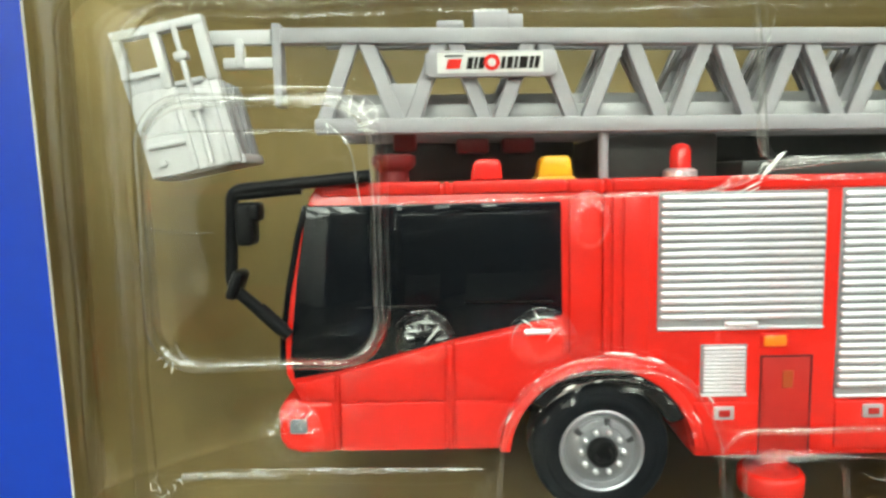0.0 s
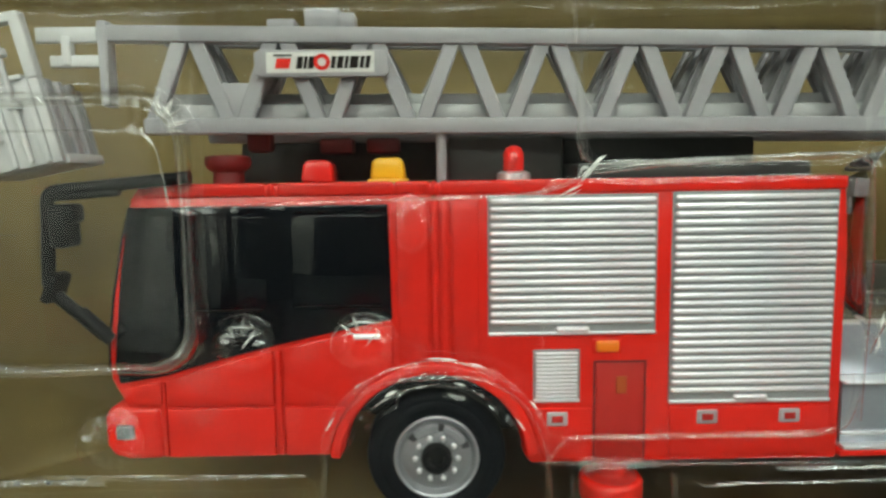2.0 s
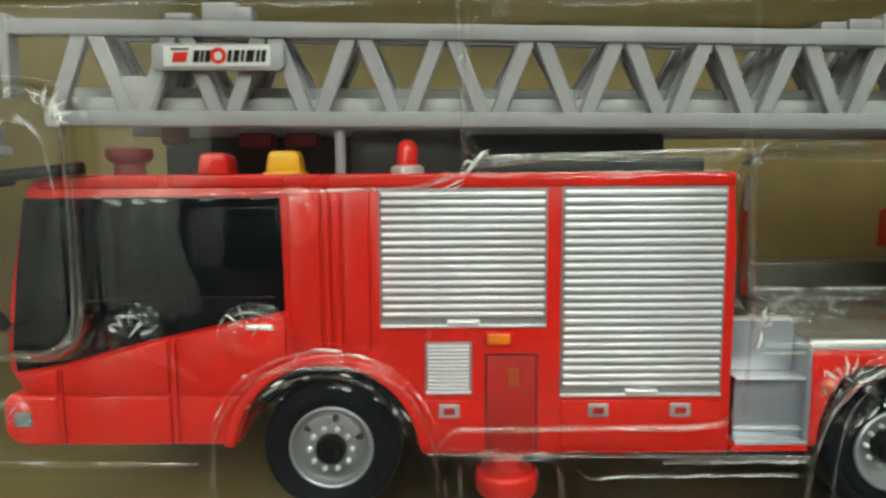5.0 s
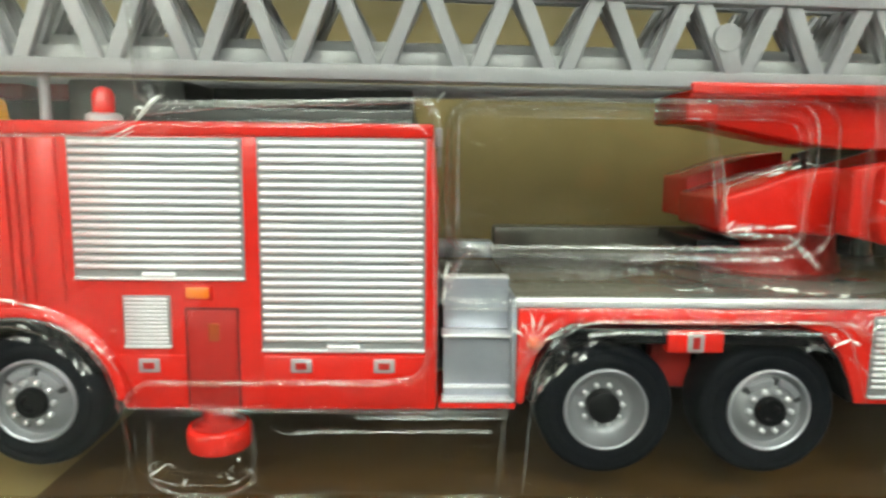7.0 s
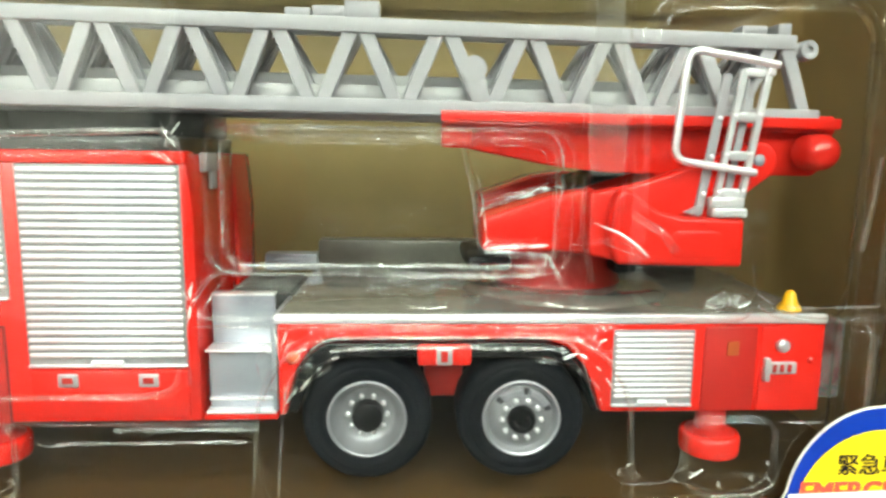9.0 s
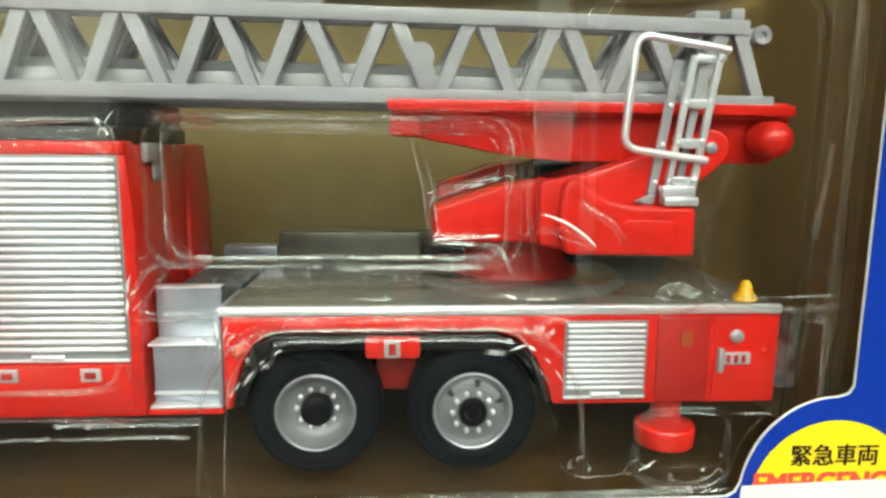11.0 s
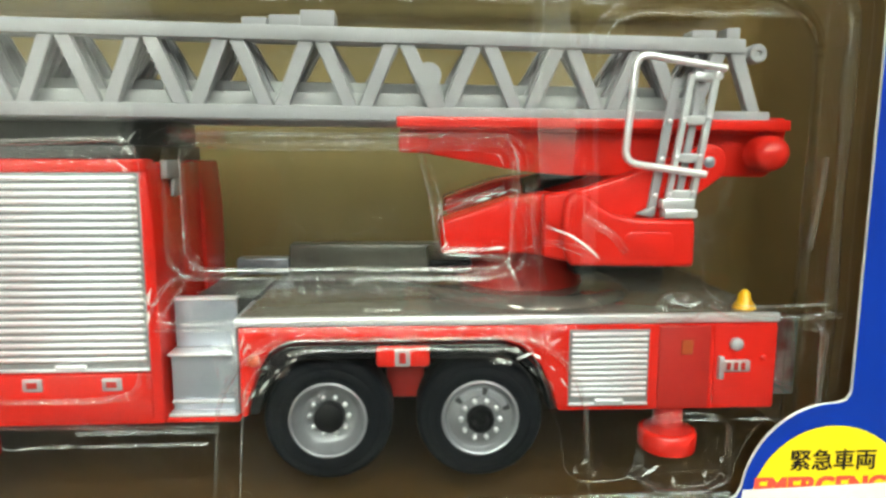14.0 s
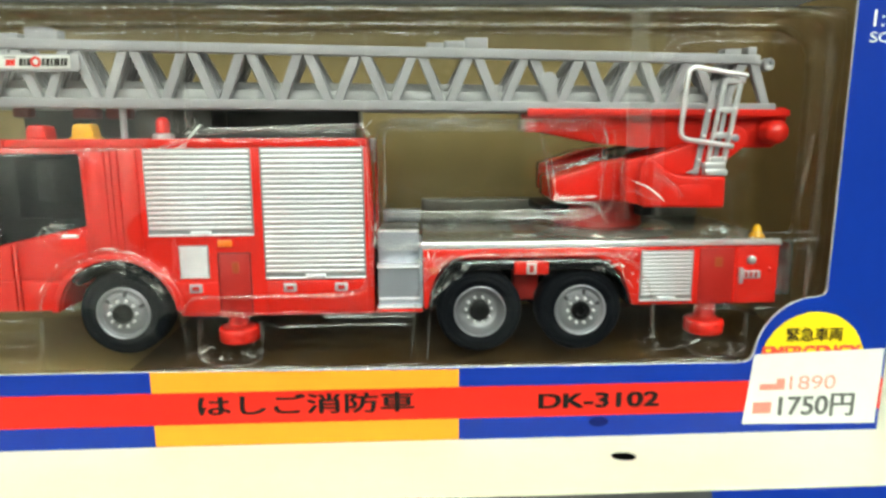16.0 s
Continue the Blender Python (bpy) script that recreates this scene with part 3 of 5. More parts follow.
def equipment_body():
    p = [(0.02, 3.38), (4.84, 3.38), (4.90, 2.6), (4.90, -0.03), (1.13, -0.03)] + arc(*ARCH, 1.1, 4, 84, 10) + [(0.02, ARCH[1] + 1.1)]
    part("near_locker", prism(p, 0.0, 1.06, 0.05), RED, truck)
    part("far_locker", prism(p, 2.05, 3.10, 0.05), RED, truck)
    part("centre_body", box(0.05, 4.85, 1.061, 2.049, 1.1, 3.36, 0.03), RED, truck)
    br = part("roof_bracket", box(4.86, 4.95, 0.42, 0.95, 3.16, 3.40, 0.02), GREY, truck, "grey bracket at the rear of the body")
    part("bracket_leg", box(4.89, 4.94, 0.66, 0.95, 2.92, 3.159, 0.02), GREY, br)
    part("roof_plinth", box(-3.34, 4.82, -0.008, 0.28, 3.255, 3.395, 0.02), RED, truck)
    for x0, x1 in ((-3.36, -1.945), (-1.905, -1.835), (-1.795, -0.465), (-0.435, -0.045), (-0.015, 0.055), (0.085, 4.84)):
        part("roof_rail", box(x0, x1, -0.03, 0.30, 3.26, 3.42, 0.03, 3), RED, truck)
    part("roof_plate", box(1.75, 4.60, 0.32, 2.95, 3.33, 3.60, 0.04), DECK_DK, truck, "dark grey roof plate")
    part("roof_box", box(0.2, 1.70, 0.9, 3.0, 3.30, 3.98, 0.06), DECK_DK, truck)
    part("roof_cradle", box(1.76, 4.56, 1.7, 2.9, 3.60, 3.97, 0.05), DECK_DK, truck)
    # raised posts behind the cab
    for x0, x1 in ((-0.02, 0.05), (0.09, 0.18), (0.22, 0.52)):
        part("corner_panel", box(x0, x1, -0.05, 0.02, 1.30, 3.22, 0.014), RED, truck)
    low = {
        "locker_flap": [(2.82, 0.06), (4.76, 0.06), (4.76, 0.665), (2.82, 0.665)],
        "step_flap": [(1.30, 0.03), (1.88, 0.03), (1.88, 0.67), (1.09, 0.67)],
    }
    for n, pts in low.items():
        part(n, prism(pts, -0.032, 0.02, 0.02), RED, truck)
    o = part("outrigger_cover", prism([(1.93, -0.04), (2.50, -0.04), (2.50, 1.22), (1.93, 1.22)], -0.012, 0.02, 0.01), RED_PLASTIC, truck)
    part("joint", box(1.895, 1.925, -0.004, 0.02, -0.02, 1.245, 0), DARK_RED, o)
    part("joint", box(2.505, 2.535, -0.004, 0.02, -0.02, 1.245, 0), DARK_RED, o)
    part("joint", box(1.895, 2.535, -0.0045, 0.02, 1.22, 1.25, 0), DARK_RED, o)
    part("cover_plate", box(2.17, 2.30, -0.022, 0.0, 0.84, 1.06, 0.008, 1), PLATE, o)
    m = part("side_marker", box(1.92, 2.20, -0.045, 0.02, 1.36, 1.50, 0.03), AMBER, truck, "orange side marker lamp")
    part("bezel", box(1.885, 2.235, -0.02, 0.015, 1.335, 1.525, 0.015), RED, m)
    for x, z in ((1.46, 0.545), (3.27, 0.545), (4.265, 0.545)):
        latch(x, z)


def latch(x, z, w=0.125, h=0.085):
    f = part("latch", box(x - w, x + w, -0.055, 0.0, z - h, z + h, 0.018), LATCH, truck, "small grey latch")
    part("latch_pull", box(x - w * 0.55, x + w * 0.55, -0.065, -0.05, z - h * 0.5, z + h * 0.5, 0.01, 1), RED_PLASTIC, f)


def roller_shutter(x0, x1, z0, z1, count, grip=True, rim=0.03):
    """A grey backing with one rounded slat after another, a bottom bar and a grip."""
    b = part("roller_shutter", box(x0, x1, -0.012, 0.03, z0, z1, 0.008, 1), SILVER_DK, truck, "silver roller shutter")
    foot = 0.11 if grip else 0.05
    pitch = (z1 - z0 - foot - 0.02) / count
    first = None
    for i in range(count):
        z = z0 + foot + i * pitch
        if first is None:
            first = part("slat", box(x0 + rim, x1 - rim, -0.058, -0.005, z + pitch * 0.20, z + pitch * 0.84, pitch * 0.26, 3), SILVER, b)
        else:
            twin(first, "slat", Matrix.Translation((0, 0, i * pitch)), b)
    part("bottom_bar", box(x0 + 0.005, x1 - 0.005, -0.05, 0.0, z0, z0 + (0.035 if grip else 0.04), 0.012), SILVER, b)
    if grip:
        c = (x0 + x1) / 2
        part("grip", box(c - 0.20, c + 0.20, -0.085, -0.01, z0 + 0.035, z0 + 0.105, 0.03, 3), SILVER, b)


WHEEL_CACHE = {}


def wheel(x, y, kind, flip=False):
    """A tyre with its rim, hub and nuts; deep: the dished rim of a twin wheel."""
    R = 0.86
    rotate = Matrix.Rotation(math.pi, 4, "Z") if flip else Matrix.Identity(4)
    m = Matrix.Translation((x, y, 0.05 if x < 1 else -0.035)) @ rotate
    if kind not in WHEEL_CACHE:
        prof = [(0.70, 0.50), (0.70, 0.76), (0.66, 0.83), (0.58, R), (0.10, R), (0.03, 0.83), (-0.005, 0.765), (0.0, 0.70), (-0.012, 0.685), (-0.012, 0.60), (0.0, 0.58), (0.0, 0.53), (0.03, 0.50), (0.70, 0.50)]
        tyre = part("wheel", lathe(prof, (0, 0, 0), "y", 64), RUBBER, truck, "black rubber tyre on a silver rim")
        if kind == "deep":
            rp = [(0.06, 0.52), (-0.02, 0.525), (-0.035, 0.505), (-0.02, 0.485), (0.04, 0.465), (0.15, 0.40), (0.19, 0.35), (0.19, 0.0)]
            hub, y0 = [(0.19, 0.21), (0.05, 0.20), (0.03, 0.175), (0.03, 0.0)], 0.19
        else:
            rp = [(0.06, 0.52), (-0.02, 0.525), (-0.035, 0.505), (-0.02, 0.480), (0.06, 0.455), (0.07, 0.44), (0.0, 0.36), (-0.02, 0.30), (-0.02, 0.0)]
            hub, y0 = [(0.0, 0.195), (-0.09, 0.185), (-0.11, 0.165), (-0.11, 0.10), (-0.06, 0.09), (-0.06, 0.0)], -0.02
        rim = part("rim", lathe(rp[:4], (0, 0, 0), "y", 48), CHROME, tyre, "silver painted rim")
        dish = part("rim_dish", lathe(rp[3:], (0, 0, 0), "y", 48), DISH, tyre, "silver rim dish, its shading put into a duller colour")
        cap = part("hub_cap", lathe(hub, (0, 0, 0), "y", 24), BLACK, tyre, "black hub cap")
        bits = [rim, dish, cap]
        nr = 0.262
        n0 = part("wheel_nut", lathe([(y0 + 0.01, 0.034), (y0 - 0.05, 0.032), (y0 - 0.06, 0.022), (y0 - 0.065, 0)], (nr, 0, 0), "y", 8), SILVER, tyre)
        bits.append(n0)
        for i in range(1, 10):
            t = twin(n0, "wheel_nut", Matrix.Rotation(2 * math.pi * i / 10, 4, "Y"), tyre)
            bits.append(t)
        if kind != "deep":
            for a0 in (52, 110):               # raised pads on the dish, with a dark gap between them
                ring = arc(0, 0, 0.415, a0 - 23, a0 + 23, 8) + arc(0, 0, 0.325, a0 + 23, a0 - 23, 8)
                bits.append(part("rim_pad", prism(ring, -0.05, 0.03, 0.012, 1), CHROME, tyre))
            # hand holes are dark inlays, with the shade in their colour
            for a0 in (22, 81, 140):
                ring = arc(0, 0, 0.42, a0 - 5, a0 + 5, 3) + arc(0, 0, 0.33, a0 + 5, a0 - 5, 3)
                bits.append(part("hand_hole", prism(ring, -0.012, 0.03, 0.004, 1), STEEL_DARK, tyre))
        mm = m.copy()
        mm.translation = mm.translation * CM
        tyre.matrix_basis = mm
        WHEEL_CACHE[kind] = (tyre, bits)
        return
    tyre0, bits = WHEEL_CACHE[kind]
    t = twin(tyre0, "wheel", m, truck)
    t["label"] = tyre0["label"]
    for b in bits:
        o = new(b.name.split(".")[0], b.data)
        o.parent = t
        o.matrix_basis = b.matrix_basis.copy()
        if "label" in b:
            o["label"] = b["label"]


def outrigger(x, y):
    leg = part("outrigger_leg", lathe([(0.2, 0.20), (-0.16, 0.20), (-0.22, 0.21), (-0.26, 0.26), (-0.275, 0.31), (-0.285, 0.34)], (x, y, 0), "z", 32), RED_PLASTIC, truck, "red outrigger leg")
    part("outrigger_foot", lathe([(-0.28, 0.0), (-0.28, 0.35), (-0.30, 0.38), (-0.33, 0.395), (-0.53, 0.395), (-0.565, 0.38), (-0.58, 0.34), (-0.58, 0.0)], (x, y, 0), "z", 36), RED, leg, "round red outrigger foot")


def roof_fittings():
    a = part("roof_lamp", prism([(-1.57, 3.42), (-1.54, 3.63), (-1.49, 3.68), (-1.25, 3.68), (-1.20, 3.63), (-1.18, 3.42)], 0.22, 0.62, 0.04, 3), LAMP_RED, truck, "red roof lamp")
    b = part("roof_lamp", prism([(-0.75, 3.44), (-0.72, 3.65), (-0.67, 3.70), (-0.39, 3.70), (-0.35, 3.65), (-0.32, 3.44)], 0.25, 0.58, 0.05, 3), YELLOW, truck, "yellow roof lamp")
    part("lamp_base", box(-0.78, -0.29, 0.23, 0.60, 3.40, 3.45, 0.02), YELLOW, b)
    part("aerial", lathe([(3.38, 0.065), (3.98, 0.065), (4.0, 0.045), (4.0, 0)], (0.115, 0.57, 0), "z", 16), GREY, truck, "grey roof post")
    c = part("beacon", lathe([(3.51, 0.125), (3.72, 0.125), (3.79, 0.095), (3.82, 0.04), (3.825, 0)], (0.97, 0.25, 0), "z", 24), LAMP_RED, truck, "red dome beacon")
    part("beacon_base", lathe([(3.40, 0.20), (3.49, 0.20), (3.52, 0.15), (3.52, 0)], (0.97, 0.25, 0), "z", 24), SILVER, c)
    n = part("water_monitor", lathe([(3.38, 0.19), (3.55, 0.18), (3.60, 0.25), (3.66, 0.28), (3.74, 0.27), (3.76, 0.20), (3.76, 0)], (-2.52, 0.55, 0), "z", 24), DARK_RED, truck, "red roof monitor, ladder shade put into its dark colour")
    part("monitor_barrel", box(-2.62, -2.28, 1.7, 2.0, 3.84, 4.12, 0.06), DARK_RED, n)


# ladder: the outer truss leans a little down to the rear
def zb(x):
    return 4.02 - 0.0095 * (x + 3.2)           # underside of the lower rail


def ztop(x):
    return 5.31 - 0.0190 * (x + 3.8)           # top of the upper rail


def ladder():
    L0, L1 = -3.98, 12.95
    rail = part("ladder", prism([(L0 + 0.5, zb(L0 + 0.5)), (L1, zb(L1)), (L1, zb(L1) + 0.19), (L0 + 0.5, zb(L0 + 0.5) + 0.19)], 0.42, 0.62, 0.025), GREY, truck, "grey plastic turntable ladder")
    far = 2.75
    twin(rail, "rail", Matrix.Translation((0, far - 0.5, 0)), rail)
    top = part("rail", prism([(L0, ztop(L0) - 0.19), (12.56, ztop(12.56) - 0.19), (12.56, ztop(12.56)), (L0, ztop(L0))], 0.42, 0.62, 0.025), GREY, rail)
    for k in range(-4, 11):
        c = 0.90 + 1.089 * k
        for s in (-1, 1) if k > -4 else (1,):
            part("strut", bar((c + s * 0.470, ztop(c) - 0.12), (c + s * 0.08, zb(c) + 0.13), 0.185, 0.46, 0.585), GREY, rail)
        if k == -3:
            part("gusset", prism([(c - 0.36, 4.62), (c + 0.36, 4.62), (c + 0.2, 4.12), (c - 0.2, 4.12)], 0.47, 0.57, 0.01), GREY, rail)
    part("end_post", bar((12.41, ztop(12.4) - 0.05), (12.76, zb(12.7) + 0.1), 0.17, 0.45, 0.60), GREY, rail)
    part("end_post", bar((-3.90, 5.36), (-3.90, 4.36), 0.11, 0.40, 0.63), GREY, rail)
    part("tip_rail", prism([(-4.75, 5.13), (-3.9, 5.13), (-3.9, 5.31), (-4.75, 5.31)], 0.51, 0.60, 0.02), PALE, rail)
    part("tip_rail", prism([(-4.6, 4.84), (-3.9, 4.84), (-3.9, 4.98), (-4.6, 4.98)], 0.515, 0.605, 0.02), PALE, rail)
    part("tip_post", box(-4.44, -4.33, 0.49, 0.62, 4.86, 5.2, 0.02), PALE, rail)
    # nested sections inside
    for y, z0, z1, top in ((0.72, 4.20, 4.40, True), (0.98, 4.36, 4.56, True), (2.05, 4.34, 4.62, False), (2.30, 4.20, 4.46, False)):
        part("inner_rail", prism([(-3.4, z0), (12.2, z0 - 0.15), (12.2, z1 - 0.15), (-3.4, z1)], y, y + 0.16, 0.02), GREY_RAIL, rail)
        if top:
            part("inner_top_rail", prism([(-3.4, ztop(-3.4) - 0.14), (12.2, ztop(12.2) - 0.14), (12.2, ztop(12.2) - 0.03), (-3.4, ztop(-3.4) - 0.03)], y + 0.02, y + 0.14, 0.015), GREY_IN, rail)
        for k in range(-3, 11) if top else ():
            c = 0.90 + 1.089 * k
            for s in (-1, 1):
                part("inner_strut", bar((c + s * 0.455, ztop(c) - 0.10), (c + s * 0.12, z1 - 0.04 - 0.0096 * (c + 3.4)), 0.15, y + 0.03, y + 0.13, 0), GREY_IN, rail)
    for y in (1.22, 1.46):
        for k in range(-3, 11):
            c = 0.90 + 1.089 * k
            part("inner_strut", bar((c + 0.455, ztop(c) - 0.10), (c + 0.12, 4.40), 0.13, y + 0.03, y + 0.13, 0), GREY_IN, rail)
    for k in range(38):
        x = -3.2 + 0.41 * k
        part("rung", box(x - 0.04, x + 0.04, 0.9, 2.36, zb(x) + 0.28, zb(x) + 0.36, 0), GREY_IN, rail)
    part("ladder_bed", box(-3.0, 0.18, 2.75, 3.6, 3.40, 4.02, 0.05), DECK_DK, truck, "dark plastic bed under the ladder")
    # red blocks, darkened in colour for the shade below the ladder
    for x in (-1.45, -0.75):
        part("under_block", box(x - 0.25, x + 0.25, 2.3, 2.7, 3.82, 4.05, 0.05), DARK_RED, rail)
    # blocks on the upper rail
    for x0, x1, h in ((-1.95, -1.62, 0.09), (-1.50, -1.08, 0.22), (-1.10, -0.90, 0.17), (5.98, 6.30, 0.09), (6.32, 6.72, 0.13), (6.72, 7.16, 0.20), (11.83, 12.16, 0.10), (12.30, 12.48, 0.14)):
        xm = (x0 + x1) / 2
        part("rail_block", box(x0, x1, 0.44, 0.75, ztop(xm) - 0.02, ztop(xm) + h, 0.02), GREY, rail)
    part("pulley", lathe([(0.40, 0), (0.40, 0.165), (0.47, 0.165)], (8.36, 0, 4.50), "y", 28), GREY, rail)
    part("pulley_stay", prism([(8.22, 4.42), (8.50, 4.42), (8.58, 4.10), (8.36, 4.06)], 0.42, 0.47, 0.01), GREY, rail)
    part("tail_pulley", lathe([(0.44, 0), (0.44, 0.04), (0.41, 0.05), (0.40, 0.11), (0.43, 0.13), (0.56, 0.13), (0.56, 0)], (12.72, 0, 4.81), "y", 20), GREY_IN, rail)
    part("tail_bar", box(12.4, 12.70, 0.46, 0.6, 4.76, 4.90, 0.02), GREY, rail)
    # maker's plate: only its colours
    pl = part("name_plate", prism([(-2.10, 4.71), (-2.04, 4.67), (-0.56, 4.66), (-0.50, 4.71), (-0.50, 4.94), (-0.56, 4.97), (-2.04, 4.99), (-2.10, 4.95)], 0.36, 0.42, 0.015), GREY, rail)
    part("plate_label", box(-1.95, -0.67, 0.352, 0.358, 4.715, 4.955, 0), PAPER, pl, "white label with black bars and a red spot")
    for a, b in ((-1.60, -1.53), (-1.515, -1.475), (-1.46, -1.39), (-1.19, -1.14), (-1.12, -1.05), (-1.03, -0.99), (-0.97, -0.87), (-0.85, -0.80), (-0.785, -0.73)):
        part("label_bar", prism([(a, 4.76), (b, 4.76), (b + 0.025, 4.90), (a + 0.025, 4.90)], 0.344, 0.351, 0), INK, pl)
    part("label_bar", box(-1.86, -1.64, 0.346, 0.351, 4.905, 4.93, 0), INK_GREY, pl)
    part("label_ring", lathe([(0.343, 0.05), (0.343, 0.098), (0.351, 0.098), (0.351, 0.05), (0.343, 0.05)], (-1.29, 0, 4.835), "y", 24), CARD_RED, pl)
    part("label_mark", prism([(-1.85, 4.765), (-1.68, 4.765), (-1.65, 4.88), (-1.82, 4.88)], 0.344, 0.351, 0), CARD_RED, pl)


def basket():
    O, U, V = Vector((-5.40, 3.50)), Vector((1.06, 0.20)).normalized(), Vector((-0.40, 1.72)).normalized()

    def at(u, v):
        q = O + U * u + V * v
        return (q.x, q.y)

    def slab(u0, u1, v0, v1, y0, y1, off=0.02, bm=None):
        return prism([at(u0, v0), at(u1, v0), at(u1, v1), at(u0, v1)], y0, y1, off, 2, bm)
    cage = part("rescue_cage", slab(0, 1.10, 0, 1.02, 0.14, 0.24), PALE, truck, "pale grey plastic rescue cage")
    part("cage_floor", slab(0.01, 1.13, -0.02, 0.10, 0.241, 1.06), PALE, cage)
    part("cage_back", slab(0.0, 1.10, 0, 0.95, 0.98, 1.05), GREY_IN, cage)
    part("cage_side", slab(0.0, 0.10, 0, 0.95, 0.24, 0.97), PALE, cage)
    for y0, y1 in ((0.24, 0.40), (0.52, 0.62), (0.78, 0.88)):
        part("cage_post", slab(1.02, 1.12, 0.0, 1.0, y0, y1), GREY, cage)
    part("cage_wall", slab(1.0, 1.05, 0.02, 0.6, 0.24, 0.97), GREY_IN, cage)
    part("cage_panel", slab(0.02, 0.48, 1.0, 1.20, 0.15, 0.23), PALE, cage)
    bars = 0
    for u0, u1, v0, v1 in ((0, 0.10, 1.0, 1.76), (0.98, 1.12, 1.0, 1.76), (0, 1.12, 1.65, 1.76), (0.46, 0.56, 1.0, 1.66), (0.0, 0.5, 1.18, 1.26)):
        bars += 1
        part("cage_bar", slab(u0, u1, v0, v1, 0.13 - 0.008 * bars, 0.25 + 0.003 * bars), PALE, cage)
    for u in (0.56, 0.96):
        part("cage_rib", slab(u - 0.04, u + 0.04, 0.02, 1.0, 0.10, 0.2), PALE, cage)
    part("cage_grab", tube([(*at(0.78, 0.05)[:1], 0.08, at(0.78, 0.05)[1]), (*at(0.78, 1.7)[:1], 0.08, at(0.78, 1.7)[1])], 0.035), PALE, cage)
    for v in (0.72, 1.32):
        part("grab_clip", slab(0.70, 0.86, v - 0.05, v + 0.05, 0.02, 0.14), PALE, cage)
    part("cage_ledge", slab(0.08, 0.54, 0.34, 0.40, 0.09, 0.2), PALE, cage)
    part("cage_ledge", slab(0.60, 0.95, 1.0, 1.06, 0.09, 0.2), PALE, cage)
    part("cage_stud", lathe([(0.14, 0.05), (0.09, 0.05), (0.08, 0.03), (0.08, 0)], (*at(0.2, 0.16)[:1], 0, at(0.2, 0.16)[1]), "y", 12), PALE, cage)


def chassis():
    p = [(5.87, 0.05), (5.97, 0.05), (6.01, 0.36), (6.11, 0.66), (6.27, 0.92), (6.50, 1.06), (9.30, 1.06), (9.60, 0.96), (9.84, 0.70), (9.98, 0.40), (10.08, 0.06), (13.05, 0.06), (13.05, 1.27), (5.87, 1.27)]
    part("rear_side", prism(p, 0.0, 0.5, 0.04), RED, truck)
    part("far_side", prism(p, W - 0.5, W, 0.04), RED, truck)
    part("rear_panel", box(12.6, 13.04, 0.505, W - 0.505, 0.06, 1.27, 0.03), RED, truck)
    inner = [(5.99, 0.10), (6.04, 0.38), (6.14, 0.65), (6.29, 0.90), (6.51, 1.04), (9.30, 1.04), (9.58, 0.94), (9.80, 0.68), (9.94, 0.40), (10.04, 0.10), (9.95, 0.10), (9.86, 0.38), (9.74, 0.62), (9.50, 0.76), (9.26, 0.82), (6.80, 0.84), (6.54, 0.80), (6.36, 0.66), (6.22, 0.40), (6.12, 0.10)]
    part("mudguard", prism(inner, -0.075, 1.2, 0.055, 4), GLOSS_BLACK, truck, "long glossy black mudguard over the rear wheels")
    part("frame_rail", box(-3.2, 12.9, 1.2, 2.8, 0.2, 1.1, 0.05), BLACK, truck, "black chassis frame")
    part("inner_skirt", box(7.76, 8.30, 0.72, 0.94, 0.02, 0.9, 0.03), RED_PLASTIC, truck)
    part("wheel_well", box(6.05, 10.0, 0.95, 1.19, -0.08, 0.99, 0.03), BLACK, truck)
    for x in (0.0, 7.0, 9.04):
        part("axle", lathe([(0.3, 0), (0.3, 0.1), (3.7, 0.1), (3.7, 0)], (x, 0, 0), "y", 16), STEEL, truck)
    d = part("deck", box(5.86, 13.05, 0.06, W - 0.06, 1.28, 1.37, 0.02), DECK, truck, "dark grey glossy rear deck")
    part("deck_edge", box(5.84, 13.05, -0.03, 0.07, 1.275, 1.395, 0.025), SILVER, d, "silver deck edging")
    part("deck_box", box(5.9, 12.9, 3.55, 3.95, 1.37, 1.86, 0.06), DECK_MID, d)
    part("deck_step", box(4.95, 5.88, 3.55, 3.9, 1.3, 1.60, 0.03), STEEL, d)
    tab = part("latch_tab", box(7.66, 8.35, -0.11, 0.1, 0.74, 1.02, 0.04), RED, truck)
    latch_at(8.0, 0.875, tab)
    part("rear_lamp", box(13.06, 13.40, 0.10, 0.9, 0.20, 1.30, 0.05), LAMP_SMOKE, truck, "smoky clear rear lamp block")
    part("rear_lamp", box(13.06, 13.40, W - 0.9, W - 0.10, 0.20, 1.30, 0.05), LAMP_SMOKE, truck)
    for x0, x1 in ((11.42, 12.12), (12.18, 13.0)):
        part("outrigger_cover" if x0 < 12 else "tail_locker", box(x0, x1, -0.022, 0.02, 0.085, 1.23, 0.015), RED_PLASTIC if x0 < 12 else RED, truck)
    part("cover_plate", box(11.72, 11.88, -0.032, 0.0, 0.84, 1.04, 0.008, 1), PLATE, truck)
    part("lock_knob", lathe([(0.0, 0.09), (-0.07, 0.085), (-0.09, 0.06), (-0.09, 0)], (12.46, 0, 0.98), "y", 20), LATCH, truck)
    g = part("tail_latch", box(12.22, 12.30, -0.09, 0.0, 0.50, 0.82, 0.02), LATCH, truck)
    part("latch_plate", box(12.28, 12.66, -0.07, 0.0, 0.60, 0.76, 0.02), LATCH, g)
